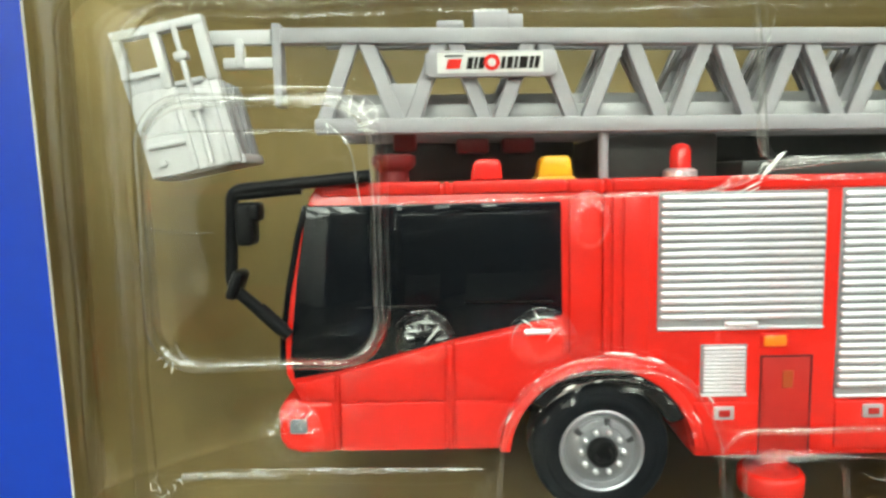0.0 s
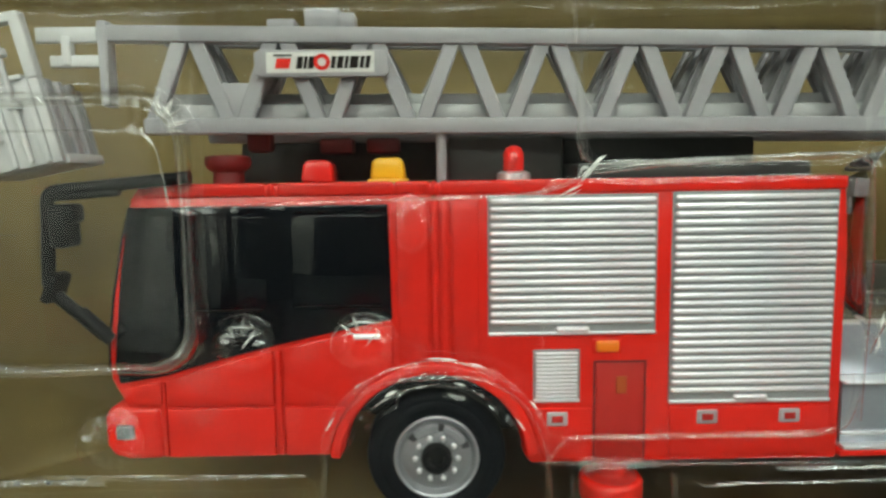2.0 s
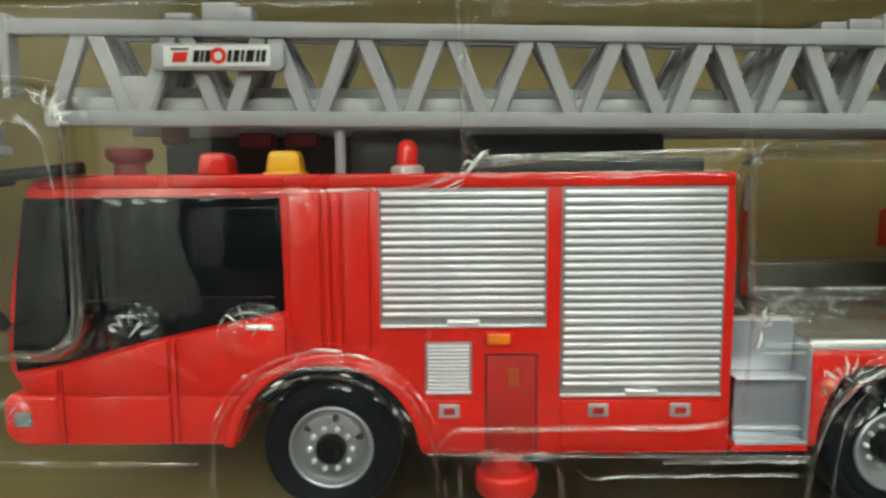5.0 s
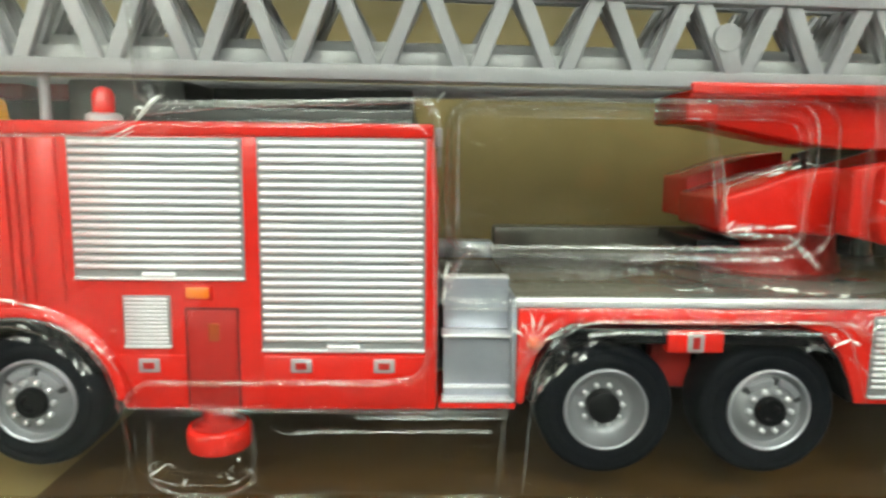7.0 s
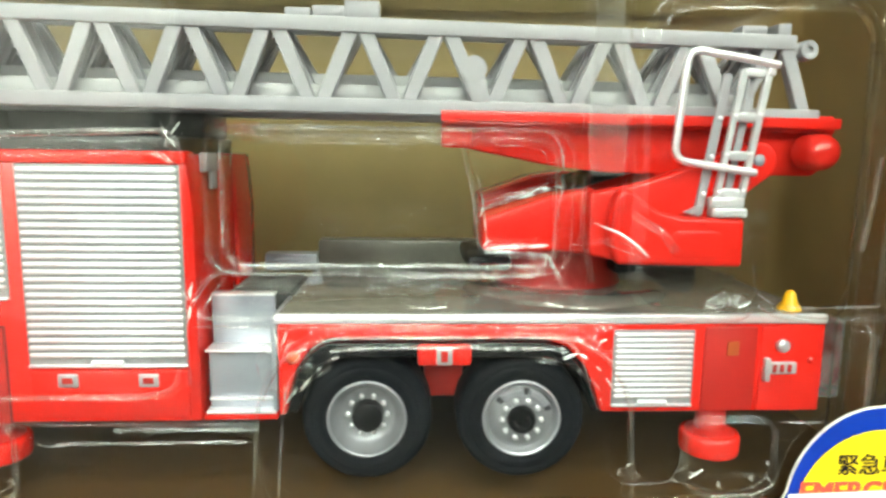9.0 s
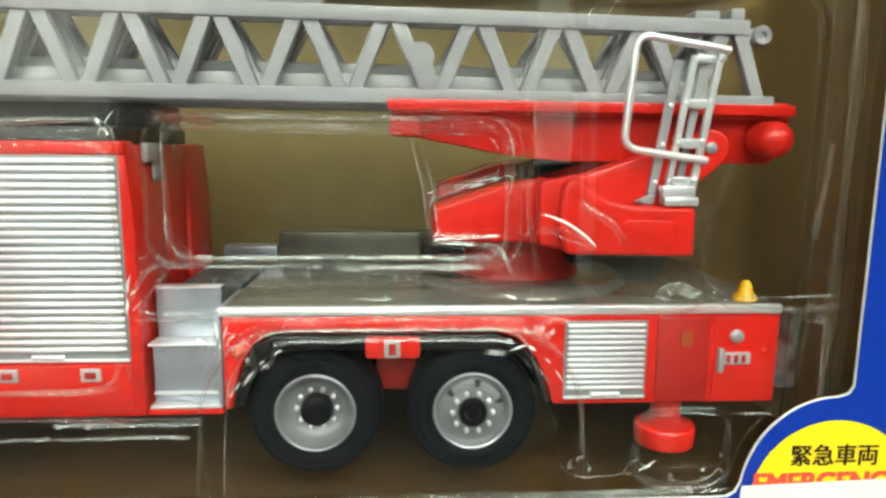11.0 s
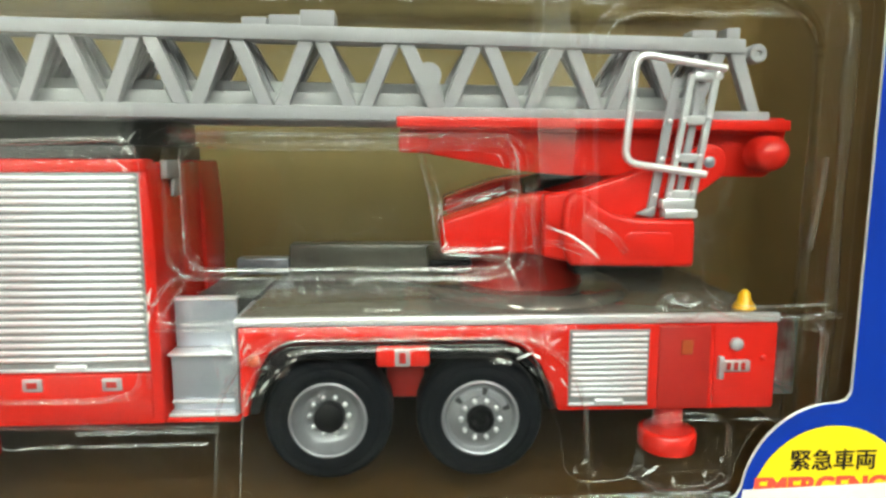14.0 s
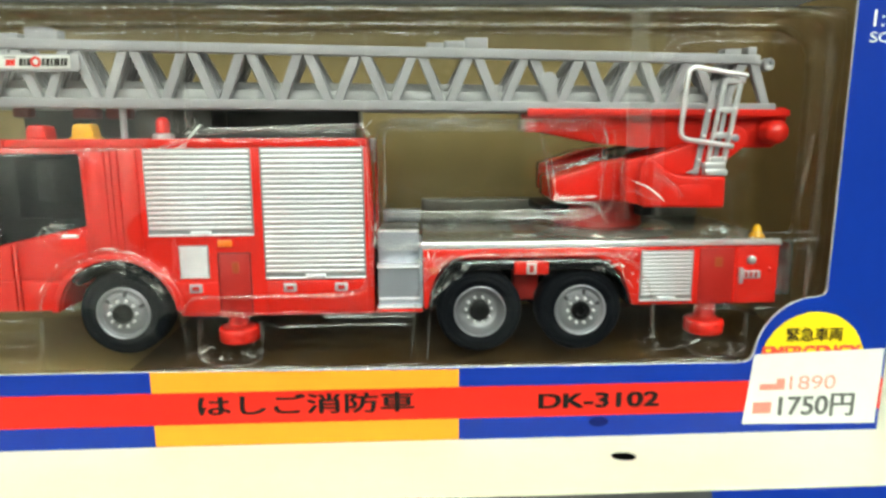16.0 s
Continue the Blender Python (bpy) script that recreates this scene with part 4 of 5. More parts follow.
    for x in (12.36, 12.46, 12.56):
        part("latch_slot", box(x - 0.03, x + 0.03, -0.08, -0.05, 0.625, 0.735, 0.01, 1), RED_PLASTIC, g)
    part("latch_stud", lathe([(0.0, 0.05), (-0.045, 0.045), (-0.06, 0.025), (-0.06, 0)], (12.86, 0, 0.78), "y", 14), RED, truck)
    part("side_lamp", lathe([(0.0, 0.085), (-0.05, 0.075), (-0.08, 0.04), (-0.085, 0)], (6.07, 0, 0.83), "y", 20), ORANGE, truck, "round orange side lamp")
    y = part("tail_beacon", lathe([(1.37, 0.16), (1.44, 0.15), (1.50, 0.10), (1.62, 0.07), (1.66, 0.03), (1.665, 0)], (12.76, 0.40, -0.03), "z", 20), YELLOW, truck, "small yellow tail lamp")


def latch_at(x, z, parent):
    f = part("latch", box(x - 0.10, x + 0.10, -0.135, -0.09, z - 0.115, z + 0.115, 0.018), LATCH, parent, "small grey latch")
    part("latch_pull", box(x - 0.045, x + 0.045, -0.145, -0.13, z - 0.075, z + 0.075, 0.008, 1), RED_PLASTIC, parent)


def steps():
    s = part("access_step", prism([(4.98, 0.10), (5.84, 0.10), (5.84, 0.90), (4.98, 0.90)], 0.10, 0.16, 0.01), STEEL, truck, "silver access steps")
    part("tread", box(4.96, 5.84, 0.0, 0.36, 0.895, 0.925, 0.012), SILVER, s)
    part("tread", box(4.96, 5.84, -0.03, 0.2, 0.085, 0.13, 0.012), SILVER, s)
    part("riser", box(4.98, 5.79, 0.32, 0.38, 0.926, 1.57, 0.01), STEEL, s)
    part("tread", box(4.98, 5.79, 0.30, 0.50, 1.565, 1.59, 0.01), SILVER, s)
    part("kick_rail", box(4.98, 5.84, 0.05, 0.12, 0.24, 0.275, 0.01), SILVER, s)
    part("side_plate", prism([(5.80, 0.10), (5.86, 0.10), (5.86, 1.36), (5.80, 1.36)], -0.01, 1.2, 0.01), STEEL, s)
    part("step_back", box(4.92, 5.82, 1.2, 2.8, 0.1, 1.4, 0.02), DECK_DK, truck)
    part("step_floor", box(4.92, 5.86, -0.02, 1.2, 0.0, 0.08, 0.02), RED, truck)


def turntable():
    base = part("turntable", lathe([(1.50, 1.0), (1.58, 0.97), (2.05, 0.95), (2.22, 0.95), (2.22, 0)], (9.85, 2.0, 0), "z", 56), RED_PLASTIC, truck, "red turntable with its boom mount")
    part("turntable_ring", lathe([(1.374, 1.62), (1.43, 1.60), (1.48, 1.52), (1.505, 1.40), (1.505, 0)], (9.95, 2.0, 0), "z", 56), DECK, base)
    part("gear_cover", box(10.45, 10.80, 0.9, 2.6, 1.75, 2.06, 0.08, 3), BLACK, base, "black gear cover")
    part("gear_arm", box(8.36, 9.0, 0.95, 2.5, 1.78, 2.00, 0.08), BLACK, base)
    part("mount_nose", prism([(8.54, 2.12), (8.54, 2.56), (9.48, 2.88), (10.08, 2.98), (10.08, 2.06), (9.7, 2.10)], 0.68, 2.15, 0.05, 3), RED, base)
    part("mount_core", prism([(8.66, 2.16), (8.66, 2.78), (9.50, 3.08), (10.1, 3.18), (10.1, 2.10)], 2.16, 3.2, 0.05), RED, base)
    cheek = [(9.86, 2.15), (9.86, 2.96), (10.43, 3.06), (11.10, 3.28), (11.70, 3.52)] + arc(12.01, 3.37, 0.255, 105, -45, 12) + [(11.86, 2.94), (11.84, 2.04), (10.33, 2.05)]
    part("mount_cheek", prism(cheek, 0.12, 0.42, 0.045, 3), RED, base)
    part("far_cheek", prism(cheek, 2.2, 2.5, 0.05), RED, base)
    con = [(10.16, 2.06), (11.80, 2.03), (11.79, 2.66), (10.98, 2.68), (10.70, 2.74), (10.50, 2.86), (10.34, 3.00), (10.20, 3.02), (10.10, 2.92), (10.06, 2.40)]
    part("console", prism(con, -0.10, 0.14, 0.075, 4), RED, base)
    part("console_panel", prism(curve_outline([(10.86, 2.16), (11.50, 2.15), (11.50, 2.50), (10.86, 2.50)], 0.10), -0.118, -0.08, 0.012), RED, base)
    boom = part("boom", prism([(7.98, 3.90), (7.98, 3.55), (8.02, 3.51), (8.32, 3.50), (9.63, 3.255), (10.30, 3.195), (13.05, 3.175), (13.22, 3.30), (13.24, 3.83)], 0.65, 1.80, 0.05), RED, truck, "red boom under the ladder")
    part("boom_lip", prism([(7.98, 3.905), (7.98, 3.80), (13.24, 3.75), (13.24, 3.855)], 0.52, 0.66, 0.02), RED, boom)
    part("boom_flange", prism([(7.94, 3.975), (7.94, 3.84), (13.20, 3.80), (13.20, 3.94)], 0.33, 0.415, 0.02), RED, boom)
    part("boom_block", box(7.96, 8.36, 0.54, 0.70, 3.51, 3.79, 0.04), RED, boom)
    part("boom_tail", box(13.0, 13.30, 0.64, 1.8, 3.55, 3.99, 0.03), RED, boom)
    part("winch_drum", lathe([(0.5, 0.235), (0.20, 0.235), (0.13, 0.21), (0.07, 0.12), (0.05, 0.05), (0.045, 0)], (12.89, 0.02, 3.50), "y", 36), RED, boom)
    part("pivot_bolt", lathe([(0.0, 0.075), (-0.02, 0.075), (-0.035, 0.05), (-0.035, 0)], (12.01, 0.12, 3.39), "y", 16), STEEL, base)
    part("lift_ram", tube([(9.75, 1.2, 3.02), (10.7, 1.2, 3.30)], 0.13, 14), BLACK, base)


def guard_ladder():
    def lean(x, z):
        return x + 0.15 * (z - 2.85)

    def stile(x, w, y0, y1, z0=2.80, z1=4.50, parent=None, name="stile", mat=None):
        return part(name, bar((lean(x, z0), z0), (lean(x, z1), z1), w, y0, y1, 0.012), mat or LADDER_SILVER, parent or truck)
    s = stile(11.43, 0.08, -0.02, 0.05, name="guard_ladder")
    s["label"] = "silver access ladder with a guard hoop"
    stile(11.745, 0.085, -0.03, 0.05, 2.80, 4.58, s)
    stile(11.27, 0.12, 0.075, 0.115, 2.70, 4.46, s, "back_strip", GREY)
    stile(11.60, 0.10, 0.08, 0.115, 2.80, 4.46, s, "back_strip", GREY)
    for z in (2.98, 3.45, 3.93):
        x = lean(11.43, z)
        d = [(x - 0.03, z + 0.05), (x + 0.34, z + 0.05), (x + 0.33, z - 0.03), (x + 0.25, z - 0.07), (x + 0.09, z - 0.065), (x + 0.0, z - 0.02)]
        part("ladder_tread", prism(d, -0.015, 0.10, 0.015), LADDER_SILVER, s)
        for dx, dz, y in ((0.0, 0.0, -0.01), (0.31, 0.02, -0.02), (-0.15, -0.02, 0.08)):
            part("stile_rivet", lathe([(0.01, 0.034), (-0.02, 0.03), (-0.03, 0.015), (-0.03, 0)], (x + dx, y, z + dz), "y", 10), SILVER, s)
    part("ladder_top", prism([(11.68, 4.42), (12.0, 4.40), (12.0, 4.50), (11.72, 4.53)], 0.0, 0.12, 0.02), LADDER_SILVER, s)
    part("top_rivet", box(11.96, 12.06, -0.05, 0.08, 4.42, 4.55, 0.025), SILVER, s)
    part("ladder_foot", box(11.36, 11.80, -0.12, 0.10, 2.675, 2.79, 0.025), LADDER_SILVER, s)
    part("foot_plate", box(11.34, 11.77, -0.08, 0.08, 2.795, 2.92, 0.02), LADDER_SILVER, s)
    part("foot_stay", prism([(11.04, 2.72), (11.26, 2.67), (11.30, 2.82), (11.22, 2.80)], 0.02, 0.115, 0.02), GREY_IN, s)
    hoop = curve_round([(12.08, -0.05, 4.555), (10.94, -0.05, 4.735), (10.83, -0.05, 3.385), (11.89, -0.05, 3.235)], 0.19, 6)
    part("guard_hoop", tube(hoop, 0.048, 12), SILVER, s)


cab()
mirrors()
equipment_body()
roller_shutter(0.635, 2.63, 1.58, 3.24, 16)
roller_shutter(2.80, 4.755, 0.715, 3.255, 25)
roller_shutter(1.17, 1.735, 0.755, 1.395, 12, grip=False)
roller_shutter(10.21, 11.29, 0.15, 1.19, 12, grip=True)
for _x, _k in ((0.0, "plain"), (7.0, "deep"), (9.04, "plain")):
    wheel(_x, 0.06, _k)
    wheel(_x, W - 0.06, _k, flip=True)
for _x in (2.18, 11.68):
    outrigger(_x, 0.22)
    outrigger(_x, W - 0.22)
roof_fittings()
ladder()
basket()
chassis()
steps()
turntable()
guard_ladder()


# ---- the clear blister that holds the toy ----
def blister(name, back):
    """One formed sheet: a skin in front of (or behind) the toy with raised and sunk fields that have rounded walls."""
    nx, nz = (120, 50) if back else (900, 306)
    xs, zs = np.linspace(-6.40, 13.78, nx), np.linspace(-1.0, 5.86, nz)
    X, Z = np.meshgrid(xs, zs, indexing="ij")
    wob = 0.014 * np.sin(1.9 * X + 2.7 * Z) + 0.006 * np.sin(5.3 * X - 3.1 * Z)

    def field(x0, x1, z0, z1, r, soft):
        cx, cz, hx, hz = (x0 + x1) / 2, (z0 + z1) / 2, (x1 - x0) / 2 - r, (z1 - z0) / 2 - r
        qx, qz = np.abs(X - cx) - hx, np.abs(Z - cz) - hz
        d = np.hypot(np.maximum(qx, 0), np.maximum(qz, 0)) + np.minimum(np.maximum(qx, qz), 0) - r + wob
        u = np.clip(0.5 - d / soft, 0, 1)
        return u * u * (3 - 2 * u)

    def smooth(u):
        u = np.clip(u, 0, 1)
        return u * u * (3 - 2 * u)

    def dome(x, z, rx, rz, h):
        q = ((X - x) / rx) ** 2 + ((Z - z) / rz) ** 2
        fan = 1 + 0.30 * np.sin(13 * np.arctan2(Z - z, X - x)) * np.clip(q, 0, 1)
        return -h * fan * np.sqrt(np.clip(1 - q, 0, 1))

    def crumple(x, z, s, h):
        """A small crumpled spot where the sheet gathered."""
        r2 = ((X - x) ** 2 + (Z - z) ** 2) / s ** 2
        return h * np.exp(-r2) * np.sin(31 * X + 17 * Z + 5 * x) * np.sin(23 * Z - 13 * X + 3 * z)
    if back:
        Y = np.full_like(X, 4.0)
        Y += 0.25 * field(-5.9, 13.2, -0.7, 5.4, 0.6, 0.5)
        Y -= 0.25 * field(12.9, 13.3, -0.2, 4.6, 0.3, 0.3)
        Y += 0.03 * np.sin(X * 1.7 + 0.6 * Z) + 0.015 * np.sin(X * 4.1 - Z * 2.3)
        Y -= 1.2 * np.clip((abs(X - 3.7) - 8.0) / 2.2, 0, 1) ** 2
    else:
        Y = np.full_like(X, -0.34)
        Y += 0.30 * field(-6.05, 13.45, -1.60, 5.62, 0.5, 0.30)
        Y -= 0.30 * field(-5.45, 13.05, -1.55, 5.38, 0.6, 0.22)
        Y -= 0.30 * field(-5.22, -2.62, 1.40, 4.37, 0.5, 0.24)          # over the mirrors
        Y += 0.05 * field(1.70, 4.85, 3.58, 5.60, 0.3, 0.05)            # over the roof
        Y += 0.96 * field(5.02, 9.60, 1.30, 3.70, 0.30, 0.26) * smooth((Z - 1.40) / 0.55)   # between body and turntable
        Y -= 0.04 * field(1.22, 4.80, 0.46, 3.40, 0.25, 0.05)           # over the shutters
        Y += 0.20 * field(-5.4, -1.5, -0.66, -0.10, 0.12, 0.30)         # sunk below the bumper
        for x, w in ((0.0, 1.30), (8.02, 2.32)):
            Y -= 0.08 * field(x - w, x + w, -1.6, 1.30, 1.1, 0.08)      # over the wheels
        for x in (2.18, 11.68):
            Y -= 0.08 * field(x - 0.56, x + 0.56, -0.66, 0.1, 0.2, 0.06)
        for x in (-2.16, -0.79):
            Y += dome(x, 1.62, 0.38 if x > -1 else 0.33, 0.32, 0.17)
        Y += dome(6.05, 0.82, 0.36, 0.32, 0.15) + dome(-3.72, 0.5, 0.36, 0.38, 0.15) + dome(-0.25, 2.95, 0.22, 0.32, 0.10)
        Y += dome(11.45, 1.55, 0.3, 0.22, 0.12) + dome(10.0, 1.18, 0.3, 0.2, 0.1)
        Y -= 0.12 * field(9.62, 10.12, 2.4, 5.7, 0.15, 0.12)
        Y -= 0.14 * field(10.3, 13.2, 1.45, 5.2, 0.5, 0.2)
        for x, z, s in ((1.68, 3.55, 0.16), (4.84, 3.60, 0.14), (-2.85, 4.25, 0.3), (-5.0, 4.3, 0.25), (4.95, 1.45, 0.16), (4.98, 1.75, 0.14),
                        (1.75, -0.5, 0.18), (2.6, -0.55, 0.18), (2.2, -0.82, 0.2), (11.2, -0.6, 0.18), (12.1, -0.55, 0.18), (11.6, -0.8, 0.2),
                        (8.48, 2.25, 0.14), (9.35, 2.2, 0.16), (9.5, 2.75, 0.2), (9.2, 3.0, 0.18), (10.4, 2.3, 0.22), (11.4, 1.55, 0.2),
                        (5.5, -0.3, 0.2), (3.0, -0.45, 0.3), (-5.0, -0.3, 0.4), (-3.9, -0.45, 0.3), (6.0, -0.8, 0.15), (13.0, 0.9, 0.2),
                        (-0.3, 1.25, 0.25), (0.6, 1.1, 0.2), (7.0, 1.1, 0.25), (9.5, 1.05, 0.25), (8.2, 1.12, 0.2), (13.2, 3.4, 0.25), (13.2, 2.4, 0.2)):
            Y += crumple(x, z, s, 0.008)
        # creases gather where the sheet was drawn over an edge
        gx, gz = np.gradient(Y, xs, zs)
        g = np.clip(np.hypot(gx, gz), 0, 1.5)
        crease = np.sin(9 * X + 4 * Z) * np.sin(7 * Z - 3 * X) + 0.6 * np.sin(23 * X - 5 * Z) * np.sin(19 * Z + 7 * X)
        Y += 0.004 * g * crease
        Y += 0.010 * np.sin(X * 2.3 + 0.9 * Z) * np.sin(Z * 2.9)
        Y += 0.5 * np.clip((Z - 5.5) / 0.36, 0, 1) ** 3                 # rolls back over the top
    co = np.stack([X, Y, Z], -1).reshape(-1, 3) * CM
    i, j = np.meshgrid(np.arange(nx - 1), np.arange(nz - 1), indexing="ij")
    a = (i * nz + j).ravel()
    faces = np.stack([a, a + nz, a + nz + 1, a + 1], -1)
    if not back:
        # the clear top runs back to the card
        rear = np.stack([xs, np.full(nx, 4.2), np.full(nx, 5.98)], -1) * CM
        k = np.arange(nx - 1)
        lip = k * nz + nz - 1
        faces = np.concatenate([faces, np.stack([lip, lip + nz, nx * nz + k + 1, nx * nz + k], -1)])
        co = np.concatenate([co, rear])
    me = bpy.data.meshes.new(name)
    me.from_pydata(co.tolist(), [], faces.tolist())
    me.polygons.foreach_set("use_smooth", [True] * len(me.polygons))
    me.materials.append(FILM)
    ob = new(name, me)
    ob.parent = shellpack
    ob.visible_shadow = False


def ring_path(x0, x1, z0, z1, r, y):
    """A closed rounded rectangle in front of the toy."""
    p = []
    for cx, cz, a in ((x1 - r, z1 - r, 0), (x0 + r, z1 - r, 90), (x0 + r, z0 + r, 180), (x1 - r, z0 + r, 270)):
        for i in range(9):
            q = radians(a + 90 * i / 8)
            p.append((cx + r * math.cos(q), y, cz + r * math.sin(q)))
    return p + p[:2]


def bead(points, w, h, ripple=0.035, n=12, taper=0):
    """A rounded bead, w wide and h high, along points in front of the toy."""
    b = bmesh.new()
    P = [Vector(p) for p in points]
    last = None
    for i, p in enumerate(P):
        d = P[min(i + 1, len(P) - 1)] - P[max(i - 1, 0)]
        side = Vector((-d.z, 0, d.x)).normalized()
        k = 0.85 + 0.15 * math.sin(3.1 * p.x + 2.3 * p.z) + ripple * math.sin(17 * p.x + 23 * p.z) + 0.6 * ripple * math.sin(41 * p.x - 29 * p.z)
        if taper:
            k *= min(1.0, 0.1 + min(i, len(P) - 1 - i) / taper) * (0.75 + 0.45 * math.sin(5.3 * p.x + 4.1 * p.z) * math.sin(2.9 * p.x - 3.7 * p.z))
        row = [b.verts.new(p + side * (k * w * 0.4 * math.cos(math.pi * j / n)) + Vector((0, -k * 1.2 * h * math.sin(math.pi * j / n), 0))) for j in range(n + 1)]
        if last:
            for j in range(n):
                b.faces.new((last[j], last[j + 1], row[j + 1], row[j]))
        last = row
    return b


def dense(points, step=0.035):
    out = []
    for p, q in zip(points, points[1:]):
        p, q = Vector(p), Vector(q)
        m = max(1, int((q - p).length / step))
        out += [p.lerp(q, i / m) for i in range(m)]
    return out + [Vector(points[-1])]


def sloped(points, w, spread, n=6):
    """A narrow strip of the moulding that faces up and out, slightly rounded and rippled."""
    b = bmesh.new()
    last = None
    for p in points:
        k = 1 + 0.18 * math.sin(7.3 * p.x + 3 * p.z) + 0.10 * math.sin(19 * p.x - 7 * p.z)
        row = []
        for j in range(n + 1):
            s = j / n - 0.5
            a = radians(24.5 + 28.6 * math.atan((3.4 - p.z) / 7.3) + spread * s + 1.6 * math.sin(6 * p.x) + 0.5 * math.sin(29 * p.x + 5 * p.z))
            row.append(b.verts.new(p + Vector((0, s * w * k * math.sin(a), s * w * k * math.cos(a)))))
        if last:
            for j in range(n):
                b.faces.new((last[j], last[j + 1], row[j + 1], row[j]))
        last = row
    return b


def ledge(points, w, spread=14, ripple=0.009):
    line = [p + Vector((0, ripple * math.sin(15 * p.x + 13 * p.z) + 0.5 * ripple * math.sin(37 * p.x - 29 * p.z), 0)) for p in dense(points, 0.02)]
    o = part("ledge", sloped(line, w, spread), RIB, shellpack)
    o.visible_shadow = False


def fan(x, z, r0, r1, angles, w, y=-0.50):
    """Short pleats with painted glints that spread from a spot where the sheet was drawn tight."""
    for k, a in enumerate(angles):
        q = radians(a)
        s = 1 + 0.25 * math.sin(2.3 * a)
        p, m = [(x + r * math.cos(q), y, z + r * math.sin(q)) for r in (r0, r1 * s)]
        bend = ((p[0] + m[0]) / 2 + 0.02 * math.sin(a), y - 0.01, (p[2] + m[2]) / 2)
        ledge([p, bend, m], w * (0.8 + 0.4 * (k % 2)))
        edge([p, bend, m], w * (1.1 if k % 2 else 0.8), mat=GLINT_FILM)


def edge(points, w=0.04, r=0.0, mat=None):
    """A sharp bend of the sheet, its glint painted on as matt white."""
    o = part("bend", bead(dense(curve_round(points, r) if r else points), w, w * 0.5, 0.05, 6, 3 if mat else 10), mat or EDGE, shellpack)
    o.visible_shadow = False


def ribs():
    """The rounded edges of the moulding, with a little white painted in for their sheen."""
    def rib(points, w, h, mat=RIB, ripple=0.012):
        o = part("rib", bead(dense(points), w, h, ripple), mat, shellpack)
        o.visible_shadow = False
    rib(ring_path(-6.08, 13.48, -1.05, 5.66, 0.60, -0.34), 0.26, 0.07, RIM)
    rib(ring_path(-5.55, 13.08, -1.02, 5.40, 0.75, -0.34), 0.22, 0.05, RIM)
    rib(ring_path(-5.19, -2.64, 1.41, 4.33, 0.50, -0.56), 0.22, 0.11, RIB, 0.02)
    rib([(-5.15, -0.62, 2.96), (-4.9, -0.63, 2.92), (-4.42, -0.62, 2.90)], 0.05, 0.03)
    rib(curve_round([(1.50, -0.30, 5.85), (1.56, -0.32, 5.25), (1.68, -0.36, 3.62)], 0.12), 0.13, 0.08)
    rib(curve_round([(1.70, -0.40, 3.50), (2.6, -0.42, 3.58), (4.70, -0.42, 3.66), (4.84, -0.42, 3.55), (4.88, -0.42, 2.4), (4.88, -0.38, 0.6)], 0.14), 0.09, 0.045, RIB, 0.008)
    rib(curve_round([(1.75, -0.38, 3.55), (1.55, -0.40, 3.38), (1.05, -0.42, 3.25), (-2.7, -0.42, 3.16)], 0.15), 0.07, 0.03)
    rib(ring_path(5.12, 9.50, 1.92, 3.62, 0.28, 0.46), 0.16, 0.06, RIB, 0.006)
    rib(ring_path(5.02, 9.62, 1.90, 3.72, 0.34, 0.10), 0.08, 0.05, RIB, 0.006)
    rib(curve_round([(8.24, 0.50, 3.52), (8.40, 0.50, 2.9), (8.50, 0.50, 2.12), (9.36, 0.46, 2.08), (9.48, 0.40, 1.95), (9.58, 0.20, 1.72)], 0.08), 0.13, 0.06)
    rib(curve_round([(8.42, 0.52, 2.76), (8.9, 0.52, 2.90), (9.40, 0.52, 3.06)], 0.06), 0.08, 0.05)
    rib(curve_round([(8.55, 0.52, 2.22), (9.0, 0.52, 2.22), (9.36, 0.50, 2.20)], 0.06), 0.07, 0.05)
    # a broad upright band of painted haze
    rib([(9.80, -0.46, 5.7), (9.84, -0.50, 4.4), (9.86, -0.50, 3.2)], 0.58, 0.03, VEIL, 0.01)
    rib(curve_round([(9.62, -0.48, 3.2), (9.58, -0.48, 2.7), (9.76, -0.44, 1.9)], 0.2), 0.12, 0.05)
    rib(curve_round([(10.2, -0.46, 2.75), (10.6, -0.50, 2.5), (10.75, -0.48, 2.3)], 0.1), 0.14, 0.05)
    rib(curve_round([(1.30, -0.38, 0.20), (1.48, -0.42, 0.46), (4.3, -0.42, 0.47), (4.72, -0.42, 0.55), (4.82, -0.42, 0.9)], 0.15), 0.10, 0.04)
    for c, w in ((0.0, 1.30), (8.02, 2.34)):
        arch_ = [(-w - 0.08, -0.36, -0.98), (-w, -0.42, 0.0)] + [(-w + 1.0 - math.cos(radians(a)), -0.46, math.sin(radians(a)) * 1.22) for a in range(15, 91, 15)]
        arch_ += [(-x, y, z) for x, y, z in arch_[::-1]]
        rib([(c + x, y, z) for x, y, z in arch_], 0.08, 0.05, RIB, 0.01)
    for c in (2.18, 11.68):
        rib(curve_round([(c - 0.60, -0.38, 0.0), (c - 0.62, -0.42, -0.75), (c - 0.3, -0.42, -0.90), (c + 0.3, -0.42, -0.90), (c + 0.60, -0.42, -0.75), (c + 0.58, -0.38, 0.0)], 0.12), 0.08, 0.04, RIB, 0.03)
    rib(curve_round([(4.9, -0.44, 1.42), (5.02, -0.44, 1.70), (5.2, -0.42, 1.98), (5.5, -0.40, 2.05)], 0.12), 0.06, 0.04, RIB, 0.0)
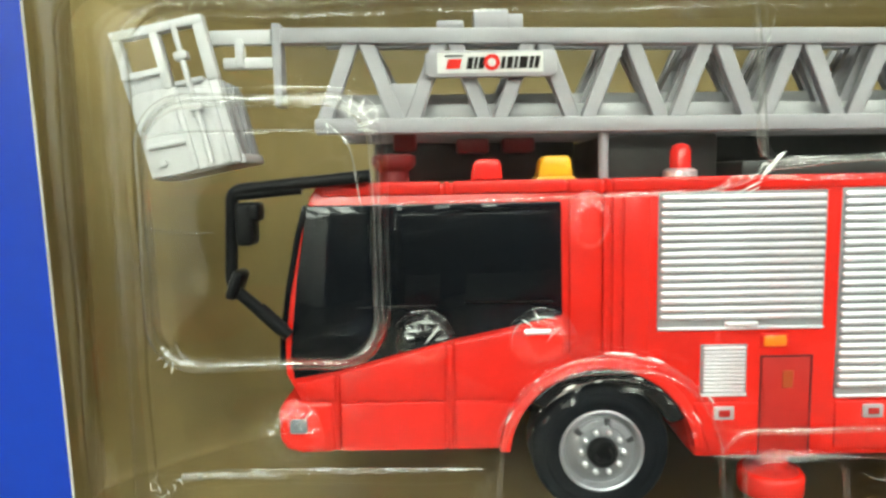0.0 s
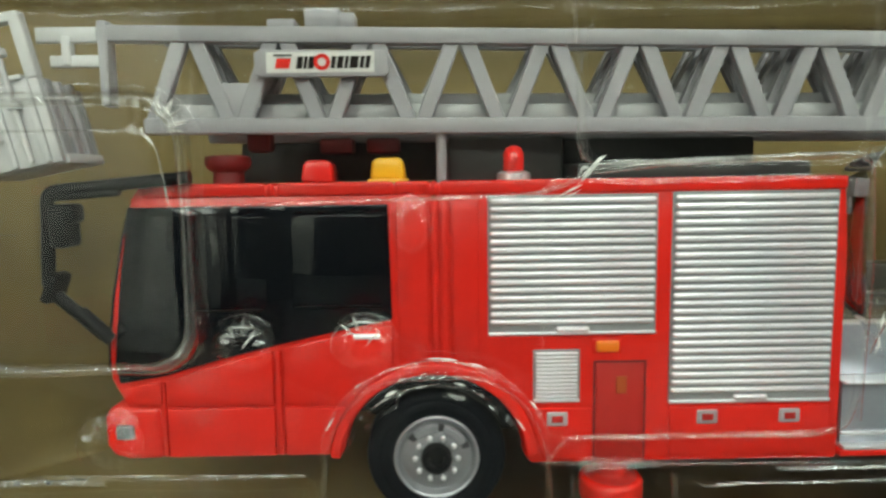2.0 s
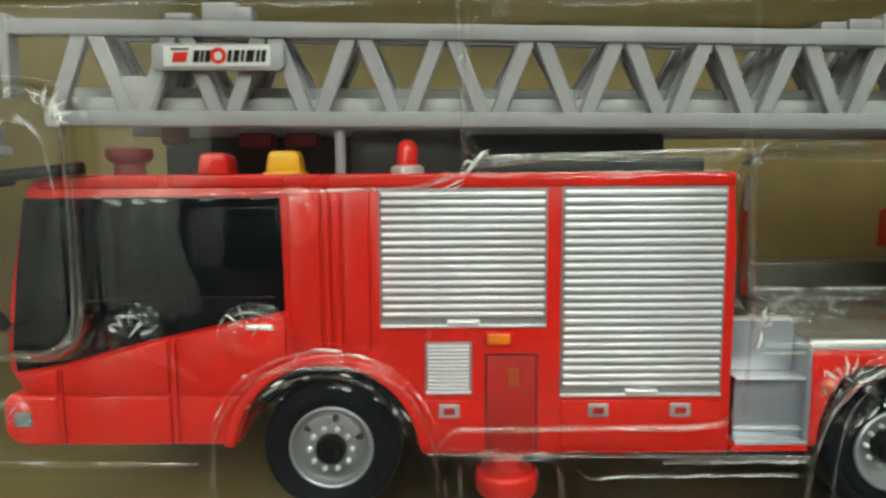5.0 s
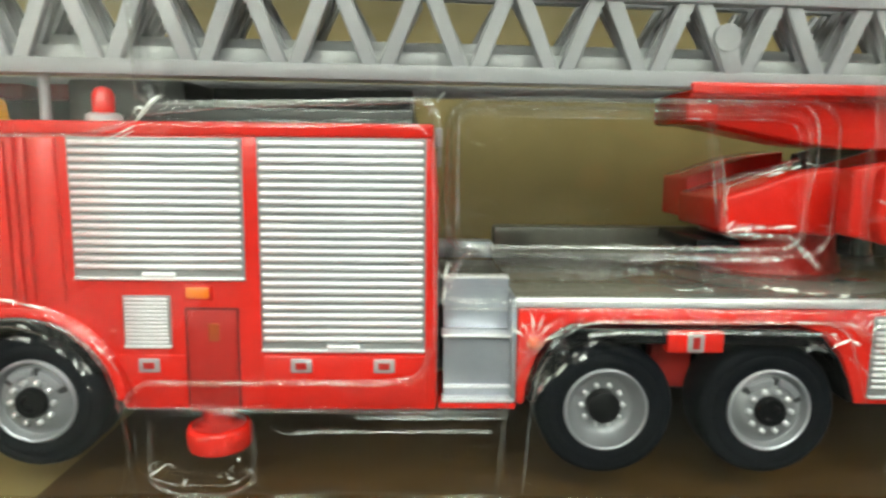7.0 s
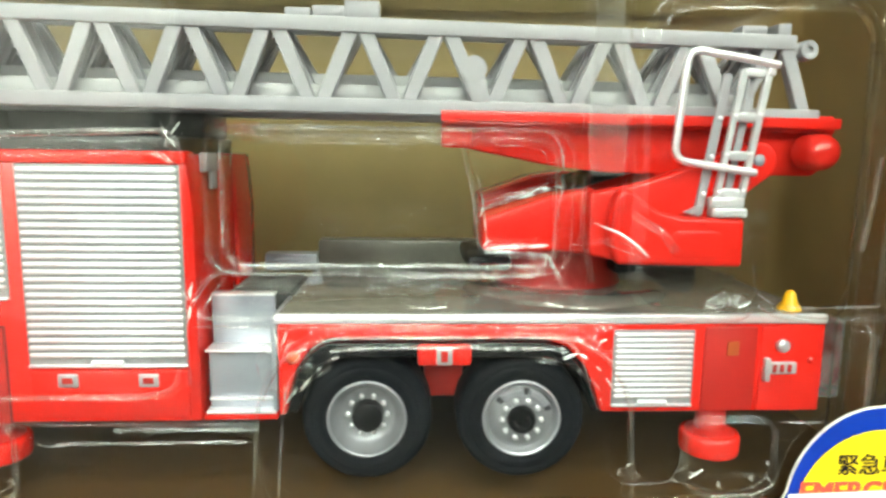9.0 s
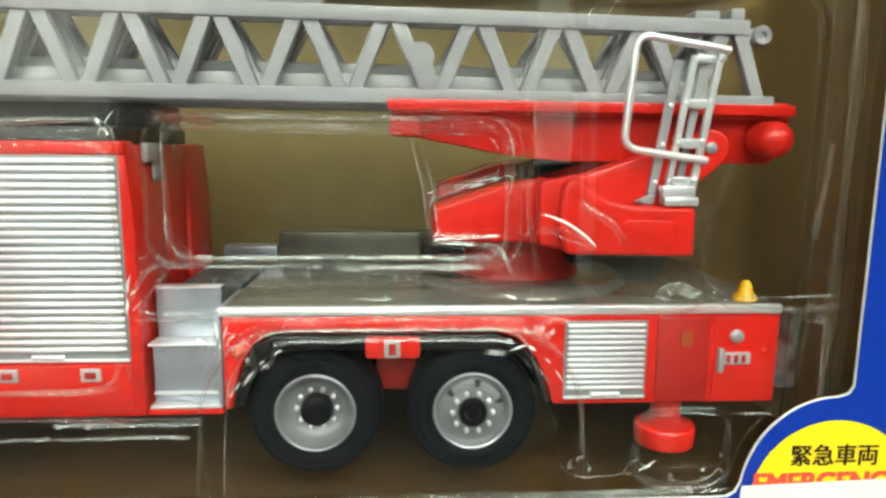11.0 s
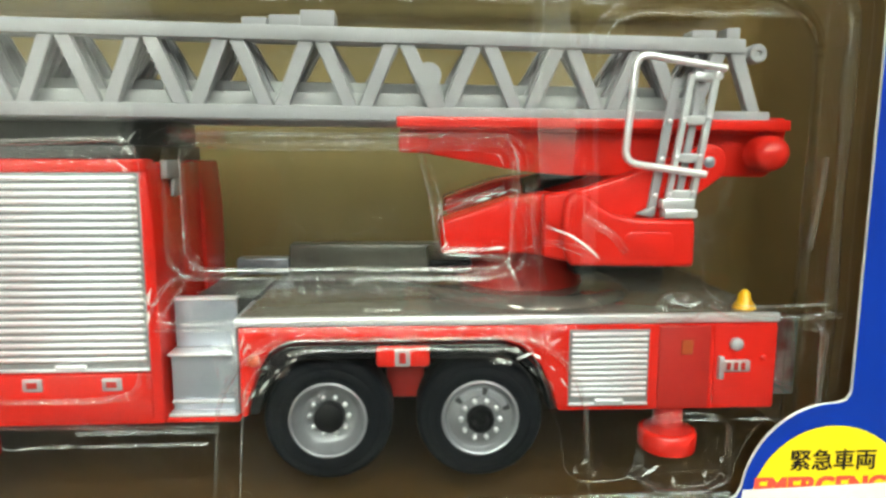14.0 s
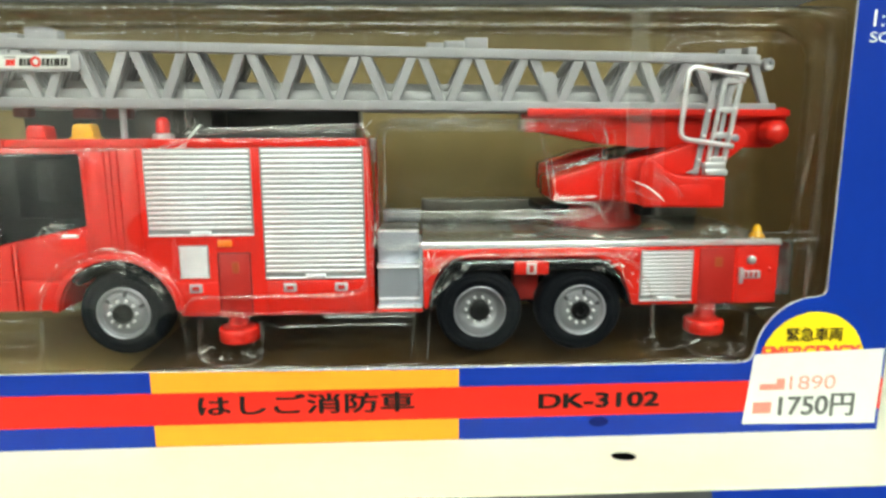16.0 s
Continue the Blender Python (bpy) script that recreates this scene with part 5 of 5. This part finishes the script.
    rib(curve_round([(5.0, -0.44, 1.36), (6.0, -0.44, 1.34), (9.6, -0.44, 1.34)], 0.12), 0.05, 0.03, RIB, 0.0)
    rib([(1.20, -0.42, 0.17), (3.4, -0.42, 0.13), (5.7, -0.42, 0.12)], 0.05, 0.03, RIB, 0.01)
    for x, z, r in ((1.72, -0.58, 0.16), (2.62, -0.62, 0.15), (11.05, -0.60, 0.14), (10.35, -0.55, 0.16), (12.05, -0.68, 0.14), (-5.2, -0.05, 0.2)):
        # knots of crumpled sheet, shown by painted glints
        for k in range(4):
            a = 1.7 * k + 7 * x + 0.8 * math.sin(5 * k + x)
            p = (x + r * math.cos(a), z + 0.8 * r * math.sin(a))
            edge([(p[0], -0.46, p[1]), (p[0] + 0.5 * r * math.cos(a + 2), -0.47, p[1] + 0.5 * r * math.sin(a + 2)), (p[0] + 0.8 * r * math.cos(a + 2.6), -0.46, p[1] + 0.7 * r * math.sin(a + 2.6))], 0.016 + 0.010 * (k % 3), mat=GLINT_FILM)
    # painted glints along the sharpest folds
    edge([(5.14, 0.36, 2.1), (5.14, 0.36, 3.75), (9.45, 0.36, 3.75), (9.58, 0.36, 3.2), (9.46, 0.40, 2.4)], 0.05, 0.30)
    edge([(5.24, 0.46, 3.2), (5.28, 0.46, 3.54), (9.2, 0.46, 3.54), (9.38, 0.46, 3.40), (9.36, 0.46, 2.9)], 0.035, 0.16)
    edge([(5.20, 0.40, 1.93), (6.5, 0.42, 1.95), (8.4, 0.42, 1.93), (9.4, 0.36, 1.90)], 0.035, 0.2)
    for dx, w in ((0.0, 0.045), (0.13, 0.03)):
        edge([(8.22 + dx, 0.60, 3.50), (8.38 + dx, 0.60, 2.9), (8.48 + dx, 0.60, 2.14)], w, 0.1)
    edge([(8.48, 0.60, 2.68), (8.9, 0.60, 2.83), (9.42, 0.60, 3.01)], 0.045, 0.05)
    edge([(8.50, 0.60, 2.09), (9.0, 0.60, 2.11), (9.42, 0.56, 2.08), (9.55, 0.2, 1.72)], 0.045, 0.06)
    edge([(-5.18, -0.58, 3.7), (-5.06, -0.60, 4.34), (-2.72, -0.60, 4.34), (-2.60, -0.58, 3.4)], 0.04, 0.5)
    edge([(-5.16, -0.60, 3.92), (-4.86, -0.62, 4.01), (-2.92, -0.62, 4.00), (-2.80, -0.60, 3.1)], 0.035, 0.32)
    edge([(-5.0, -0.58, 2.0), (-4.9, -0.58, 1.42), (-3.0, -0.58, 1.42), (-2.66, -0.58, 1.65), (-2.62, -0.58, 2.2)], 0.035, 0.3)
    edge([(1.80, -0.32, 5.25), (1.62, -0.36, 4.6), (1.60, -0.36, 3.75), (1.74, -0.38, 3.58), (4.72, -0.38, 3.68), (4.88, -0.38, 3.58), (4.93, -0.36, 3.2)], 0.04, 0.12)
    edge([(1.74, -0.40, 3.52), (1.45, -0.40, 3.34), (0.95, -0.40, 3.24), (-1.2, -0.38, 3.20)], 0.03, 0.15)
    edge([(1.36, -0.40, 0.32), (1.52, -0.40, 0.47), (4.35, -0.40, 0.44), (4.74, -0.40, 0.60), (4.80, -0.40, 1.1)], 0.018, 0.15)
    edge([(4.96, -0.30, 1.30), (5.08, -0.10, 1.62), (5.24, 0.30, 1.90)], 0.05, 0.1)
    edge([(4.95, -0.34, 1.38), (5.3, -0.36, 1.33), (5.9, -0.36, 1.36)], 0.035, 0.1)
    edge([(5.92, -0.40, -0.95), (5.98, -0.40, 0.0), (6.06, -0.44, 0.62), (6.42, -0.46, 1.14), (6.72, -0.46, 1.22), (9.35, -0.46, 1.22), (9.62, -0.46, 1.10), (9.80, -0.44, 0.6), (10.0, -0.40, 0.0)], 0.04, 0.15)
    edge([(x, -0.42, z) for x, z in arc(0.0, 0.0, 1.40, 18, 162, 24)], 0.035)
    edge([(x, -0.44, z) for x, z in arc(0.0, 0.0, 1.12, 40, 140, 18)], 0.025)
    for x in (-2.16, -0.79):
        edge([(p, -0.50, q) for p, q in arc(x, 1.60, 0.37 if x > -1 else 0.32, -20, 200, 20, 0.85)], 0.03)
        edge([(p, -0.51, q) for p, q in arc(x, 1.60, 0.33 if x > -1 else 0.29, 62, 122, 8, 0.85)], 0.04, mat=GLINT_FILM)
        edge([(x + 0.20, -0.52, 1.78), (x + 0.10, -0.53, 1.70), (x + 0.02, -0.53, 1.60)], 0.035, mat=GLINT_FILM)
        edge([(x - 0.24, -0.52, 1.72), (x - 0.14, -0.53, 1.76), (x - 0.03, -0.53, 1.74)], 0.035, mat=GLINT_FILM)
    edge([(p, -0.50, q) for p, q in arc(-3.72, 0.50, 0.34, 60, 230, 14)], 0.03)
    edge([(p, -0.46, q) for p, q in arc(6.02, 0.86, 0.34, 10, 170, 14)], 0.03)
    edge([(p, -0.46, q) for p, q in arc(11.42, 1.52, 0.27, 10, 190, 14)], 0.035)
    # painted dabs of glint round the wheel arches
    for c, z0, r, aa in ((0.0, 0.02, 1.40, (70, 84, 90, 128, 150, 38)), (0.0, 0.02, 1.14, (34, 62, 76, 99, 116, 138)), (7.20, 0.0, 1.14, (104, 118, 131, 143, 152)), (9.06, -0.02, 1.16, (72, 58, 46, 34))):
        for k, a in enumerate(aa):
            h = 3.2 + 1.6 * math.sin(1.9 * a)
            edge([(p, -0.49, q) for p, q in arc(c, z0, r + 0.03 * math.sin(a), a - h, a + h, 4)], 0.055 + 0.02 * (k % 2), mat=GLINT_FILM)
    edge([(11.74, -0.42, 2.3), (11.80, -0.42, 1.80), (12.05, -0.42, 1.62), (12.5, -0.42, 1.58), (13.5, -0.40, 1.60)], 0.05, 0.15)
    edge([(12.95, -0.36, 1.38), (13.40, -0.36, 1.34), (13.42, -0.36, 0.18), (13.0, -0.38, 0.06), (12.3, -0.38, 0.07)], 0.03, 0.14)
    edge([(10.02, -0.38, 0.06), (10.10, -0.40, -0.60), (10.3, -0.42, -0.74), (10.9, -0.42, -0.72), (11.02, -0.42, -0.5), (11.04, -0.40, 0.0)], 0.018, 0.12)
    edge([(11.1, -0.42, -0.3), (11.14, -0.42, -0.72), (11.5, -0.42, -0.86), (12.0, -0.42, -0.82), (12.2, -0.42, -0.6), (12.22, -0.40, 0.0)], 0.018, 0.12)
    edge([(1.40, -0.40, 0.0), (1.42, -0.42, -0.62), (1.8, -0.44, -0.76), (2.5, -0.44, -0.78), (2.78, -0.42, -0.6), (2.80, -0.40, -0.1)], 0.018, 0.12)
    edge([(2.95, -0.38, -0.04), (3.1, -0.40, -0.17), (3.5, -0.40, -0.13), (4.4, -0.40, -0.13), (5.5, -0.38, -0.11)], 0.025, 0.1)
    edge([(-5.35, -0.38, -0.5), (-5.05, -0.40, 0.02), (-4.6, -0.40, 0.10), (-1.5, -0.40, 0.06)], 0.035, 0.12)
    # sloping ledges that catch the ceiling lamps, with painted haze and glints between
    rib([(-5.0, -0.40, 0.0), (-4.5, -0.41, 0.03), (-3.8, -0.40, 0.02)], 0.12, 0.05, VEIL, 0.02)
    ledge([(-5.05, -0.40, 0.03), (-4.6, -0.42, 0.04), (-4.05, -0.40, 0.03)], 0.07, 46, 0.016)
    ledge([(-3.8, -0.40, 0.04), (-2.6, -0.41, 0.04), (-1.5, -0.40, 0.05)], 0.025, 46, 0.012)
    for x, z in ((-5.32, -0.06), (-5.22, -0.10), (-5.14, -0.04)):
        edge([(x, -0.43, z), (x + 0.03, -0.44, z - 0.05), (x + 0.02, -0.43, z - 0.11)], 0.05, mat=GLINT_FILM)
    ledge([(7.3, 0.36, 1.82), (8.0, 0.36, 1.825), (9.2, 0.36, 1.82)], 0.13, 30, 0.006)
    ledge([(5.6, 0.36, 1.83), (6.4, 0.36, 1.83), (7.1, 0.36, 1.83)], 0.03, 30, 0.003)
    ledge([(6.7, -0.45, 1.22), (8.0, -0.45, 1.23), (9.4, -0.45, 1.22)], 0.07, 34)
    ledge([(7.55, -0.46, 1.60), (7.8, -0.47, 1.60), (8.0, -0.46, 1.60)], 0.035)
    ledge([(6.6, -0.48, 1.05), (6.78, -0.48, 1.09), (8.0, -0.49, 1.11), (9.3, -0.49, 1.09), (9.5, -0.48, 1.04)], 0.07, 30)
    ledge([(2.0, -0.42, 3.61), (3.0, -0.42, 3.63), (4.70, -0.42, 3.66)], 0.035, 30, 0.003)
    ledge([(5.4, 0.34, 3.72), (7.2, 0.34, 3.73), (9.2, 0.34, 3.71)], 0.04, 40, 0.002)
    ledge([(-4.9, -0.60, 4.31), (-3.9, -0.62, 4.33), (-3.0, -0.60, 4.31)], 0.06)
    ledge([(-4.6, -0.62, 3.99), (-3.9, -0.63, 4.00), (-3.1, -0.62, 3.99)], 0.04)
    ledge([(8.55, 0.48, 2.19), (8.9, 0.47, 2.20), (9.36, 0.48, 2.22)], 0.09, 20)
    for x0, z0, x1, z1, w in ((8.98, 2.85, 9.20, 2.91, 0.08), (9.27, 2.93, 9.42, 2.99, 0.05), (9.44, 3.02, 9.58, 2.98, 0.05), (8.62, 2.17, 8.80, 2.20, 0.05), (8.88, 2.20, 9.02, 2.21, 0.06), (9.12, 2.20, 9.40, 2.23, 0.06), (8.48, 2.60, 8.52, 2.75, 0.06), (8.52, 2.20, 8.62, 2.30, 0.05)):
        edge([(x0, 0.44, z0), ((x0 + x1) / 2, 0.43, (z0 + z1) / 2 + 0.01), (x1, 0.44, z1)], w, mat=GLINT_FILM)
    ledge([(8.44, 0.47, 2.74), (8.47, 0.46, 2.55), (8.50, 0.47, 2.30)], 0.05, 30)
    ledge([(8.80, 0.47, 2.84), (9.05, 0.46, 2.93), (9.38, 0.47, 3.02)], 0.09, 24)
    ledge([(9.75, -0.50, 2.63), (10.05, -0.52, 2.50), (10.25, -0.51, 2.38), (10.43, -0.50, 2.25)], 0.05, 40, 0.001)
    edge([(9.78, -0.52, 2.62), (10.05, -0.54, 2.52), (10.28, -0.53, 2.36), (10.42, -0.52, 2.22)], 0.04, 0.08, GLINT_FILM)
    edge([(9.70, -0.52, 2.50), (9.95, -0.54, 2.36), (10.30, -0.53, 2.24), (10.44, -0.52, 2.18)], 0.03, 0.08)
    ledge([(10.05, -0.50, 2.42), (10.25, -0.52, 2.34), (10.40, -0.50, 2.22)], 0.04, 40, 0.001)
    ledge([(3.95, -0.40, 0.04), (4.8, -0.42, 0.05), (5.7, -0.40, 0.04)], 0.055, 30)
    for x0, x1 in ((3.25, 3.9), (4.0, 4.7), (4.85, 5.55)):
        ledge([(x0, -0.40, -0.13), ((x0 + x1) / 2, -0.42, -0.115), (x1, -0.40, -0.12)], 0.05, 30, 0.014)
    ledge([(5.1, -0.36, 1.42), (5.4, -0.37, 1.41), (5.8, -0.36, 1.42)], 0.05, 34)
    for c, w in ((0.0, 1.05), (7.0, 0.98), (9.04, 0.98)):
        for a, big in ((24, 0.6), (38, 1.3), (52, 0.7), (76, 1.2), (84, 0.5), (112, 0.6), (121, 1.2), (139, 0.8), (152, 1.1)):
            if (c == 7.0 and a < 90) or (c > 8 and a > 90):
                continue
            q = radians(a)
            r = w + 0.05 * math.sin(a * 1.7)
            x, z, dx, dz = c + r * math.cos(q), r * math.sin(q), 0.08 * big * math.sin(q), -0.08 * big * math.cos(q)
            ledge([(x - dx, -0.47, z - dz), (x, -0.485, z), (x + dx, -0.47, z + dz)], 0.06 * big)
    ledge([(-3.20, -0.60, 4.32), (-2.86, -0.62, 4.21), (-2.70, -0.60, 3.97)], 0.10)
    ledge([(-3.15, -0.64, 4.06), (-3.02, -0.65, 3.99), (-2.92, -0.64, 3.85)], 0.07)
    ledge([(-5.14, -0.60, 4.0), (-5.04, -0.62, 4.18), (-4.84, -0.60, 4.29)], 0.05)
    fan(-2.94, 4.02, 0.10, 0.30, (-8, 14, 36, 58, 80), 0.06)
    fan(-4.98, 4.1, 0.10, 0.22, (95, 125, 150), 0.045)
    fan(-5.0, 1.55, 0.10, 0.22, (205, 235, 260), 0.045)
    fan(5.98, 0.98, 0.13, 0.30, (20, 48, 72, 96, 120, 146), 0.05)
    fan(9.74, 1.08, 0.12, 0.27, (30, 62, 95, 130, 200), 0.05)
    fan(-0.79, 1.64, 0.16, 0.27, (35, 62, 84, 110, 140), 0.05)
    fan(-2.16, 1.60, 0.14, 0.28, (15, 48, 80, 112, 150), 0.05)
    fan(-3.72, 0.52, 0.18, 0.32, (50, 84, 120, 160), 0.05)
    for p, w in (([(1.92, -0.41, 3.68), (1.84, -0.42, 3.64), (1.74, -0.43, 3.52), (1.62, -0.43, 3.38)], 0.05), ([(1.78, -0.42, 3.50), (1.66, -0.43, 3.56), (1.60, -0.43, 3.46)], 0.04), ([(1.64, -0.43, 3.36), (1.40, -0.44, 3.24), (1.12, -0.44, 3.15)], 0.05), ([(1.62, -0.44, 3.30), (1.50, -0.45, 3.24), (1.36, -0.45, 3.17)], 0.04)):
        edge(p, w, 0.05, GLINT_FILM)
    fan(4.84, 3.60, 0.03, 0.15, (50, 130, 250, 300), 0.05)
    fan(4.98, 1.66, 0.03, 0.20, (40, 80, 120, 260), 0.04)
    fan(11.45, 1.55, 0.14, 0.26, (25, 60, 95, 130, 165), 0.05)
    for c in (2.18, 11.68):
        fan(c, -0.22, 0.48, 0.58, (214, 250, 300, 335), 0.05)
    rib([(13.0, -0.40, 0.10), (13.3, -0.40, 0.12)], 0.05, 0.03, RIB, 0.0)
    rib(curve_round([(11.9, -0.38, 1.65), (12.1, -0.44, 1.50), (12.6, -0.44, 1.42), (13.6, -0.40, 1.46)], 0.1), 0.14, 0.06)
    rib(curve_round([(13.05, -0.38, 1.3), (13.45, -0.38, 1.25), (13.42, -0.38, 0.15), (13.0, -0.38, 0.05)], 0.12), 0.10, 0.05)
    rib([(13.26, -0.36, 3.45), (13.22, -0.38, 3.0), (13.12, -0.36, 2.3)], 0.14, 0.06, RIB, 0.06)


shellpack = thing("blister_pack", "clear moulded plastic blister round the toy, with mirrored and painted glints", "plastic blister")
blister("front_shell", False)
blister("back_shell", True)
ribs()
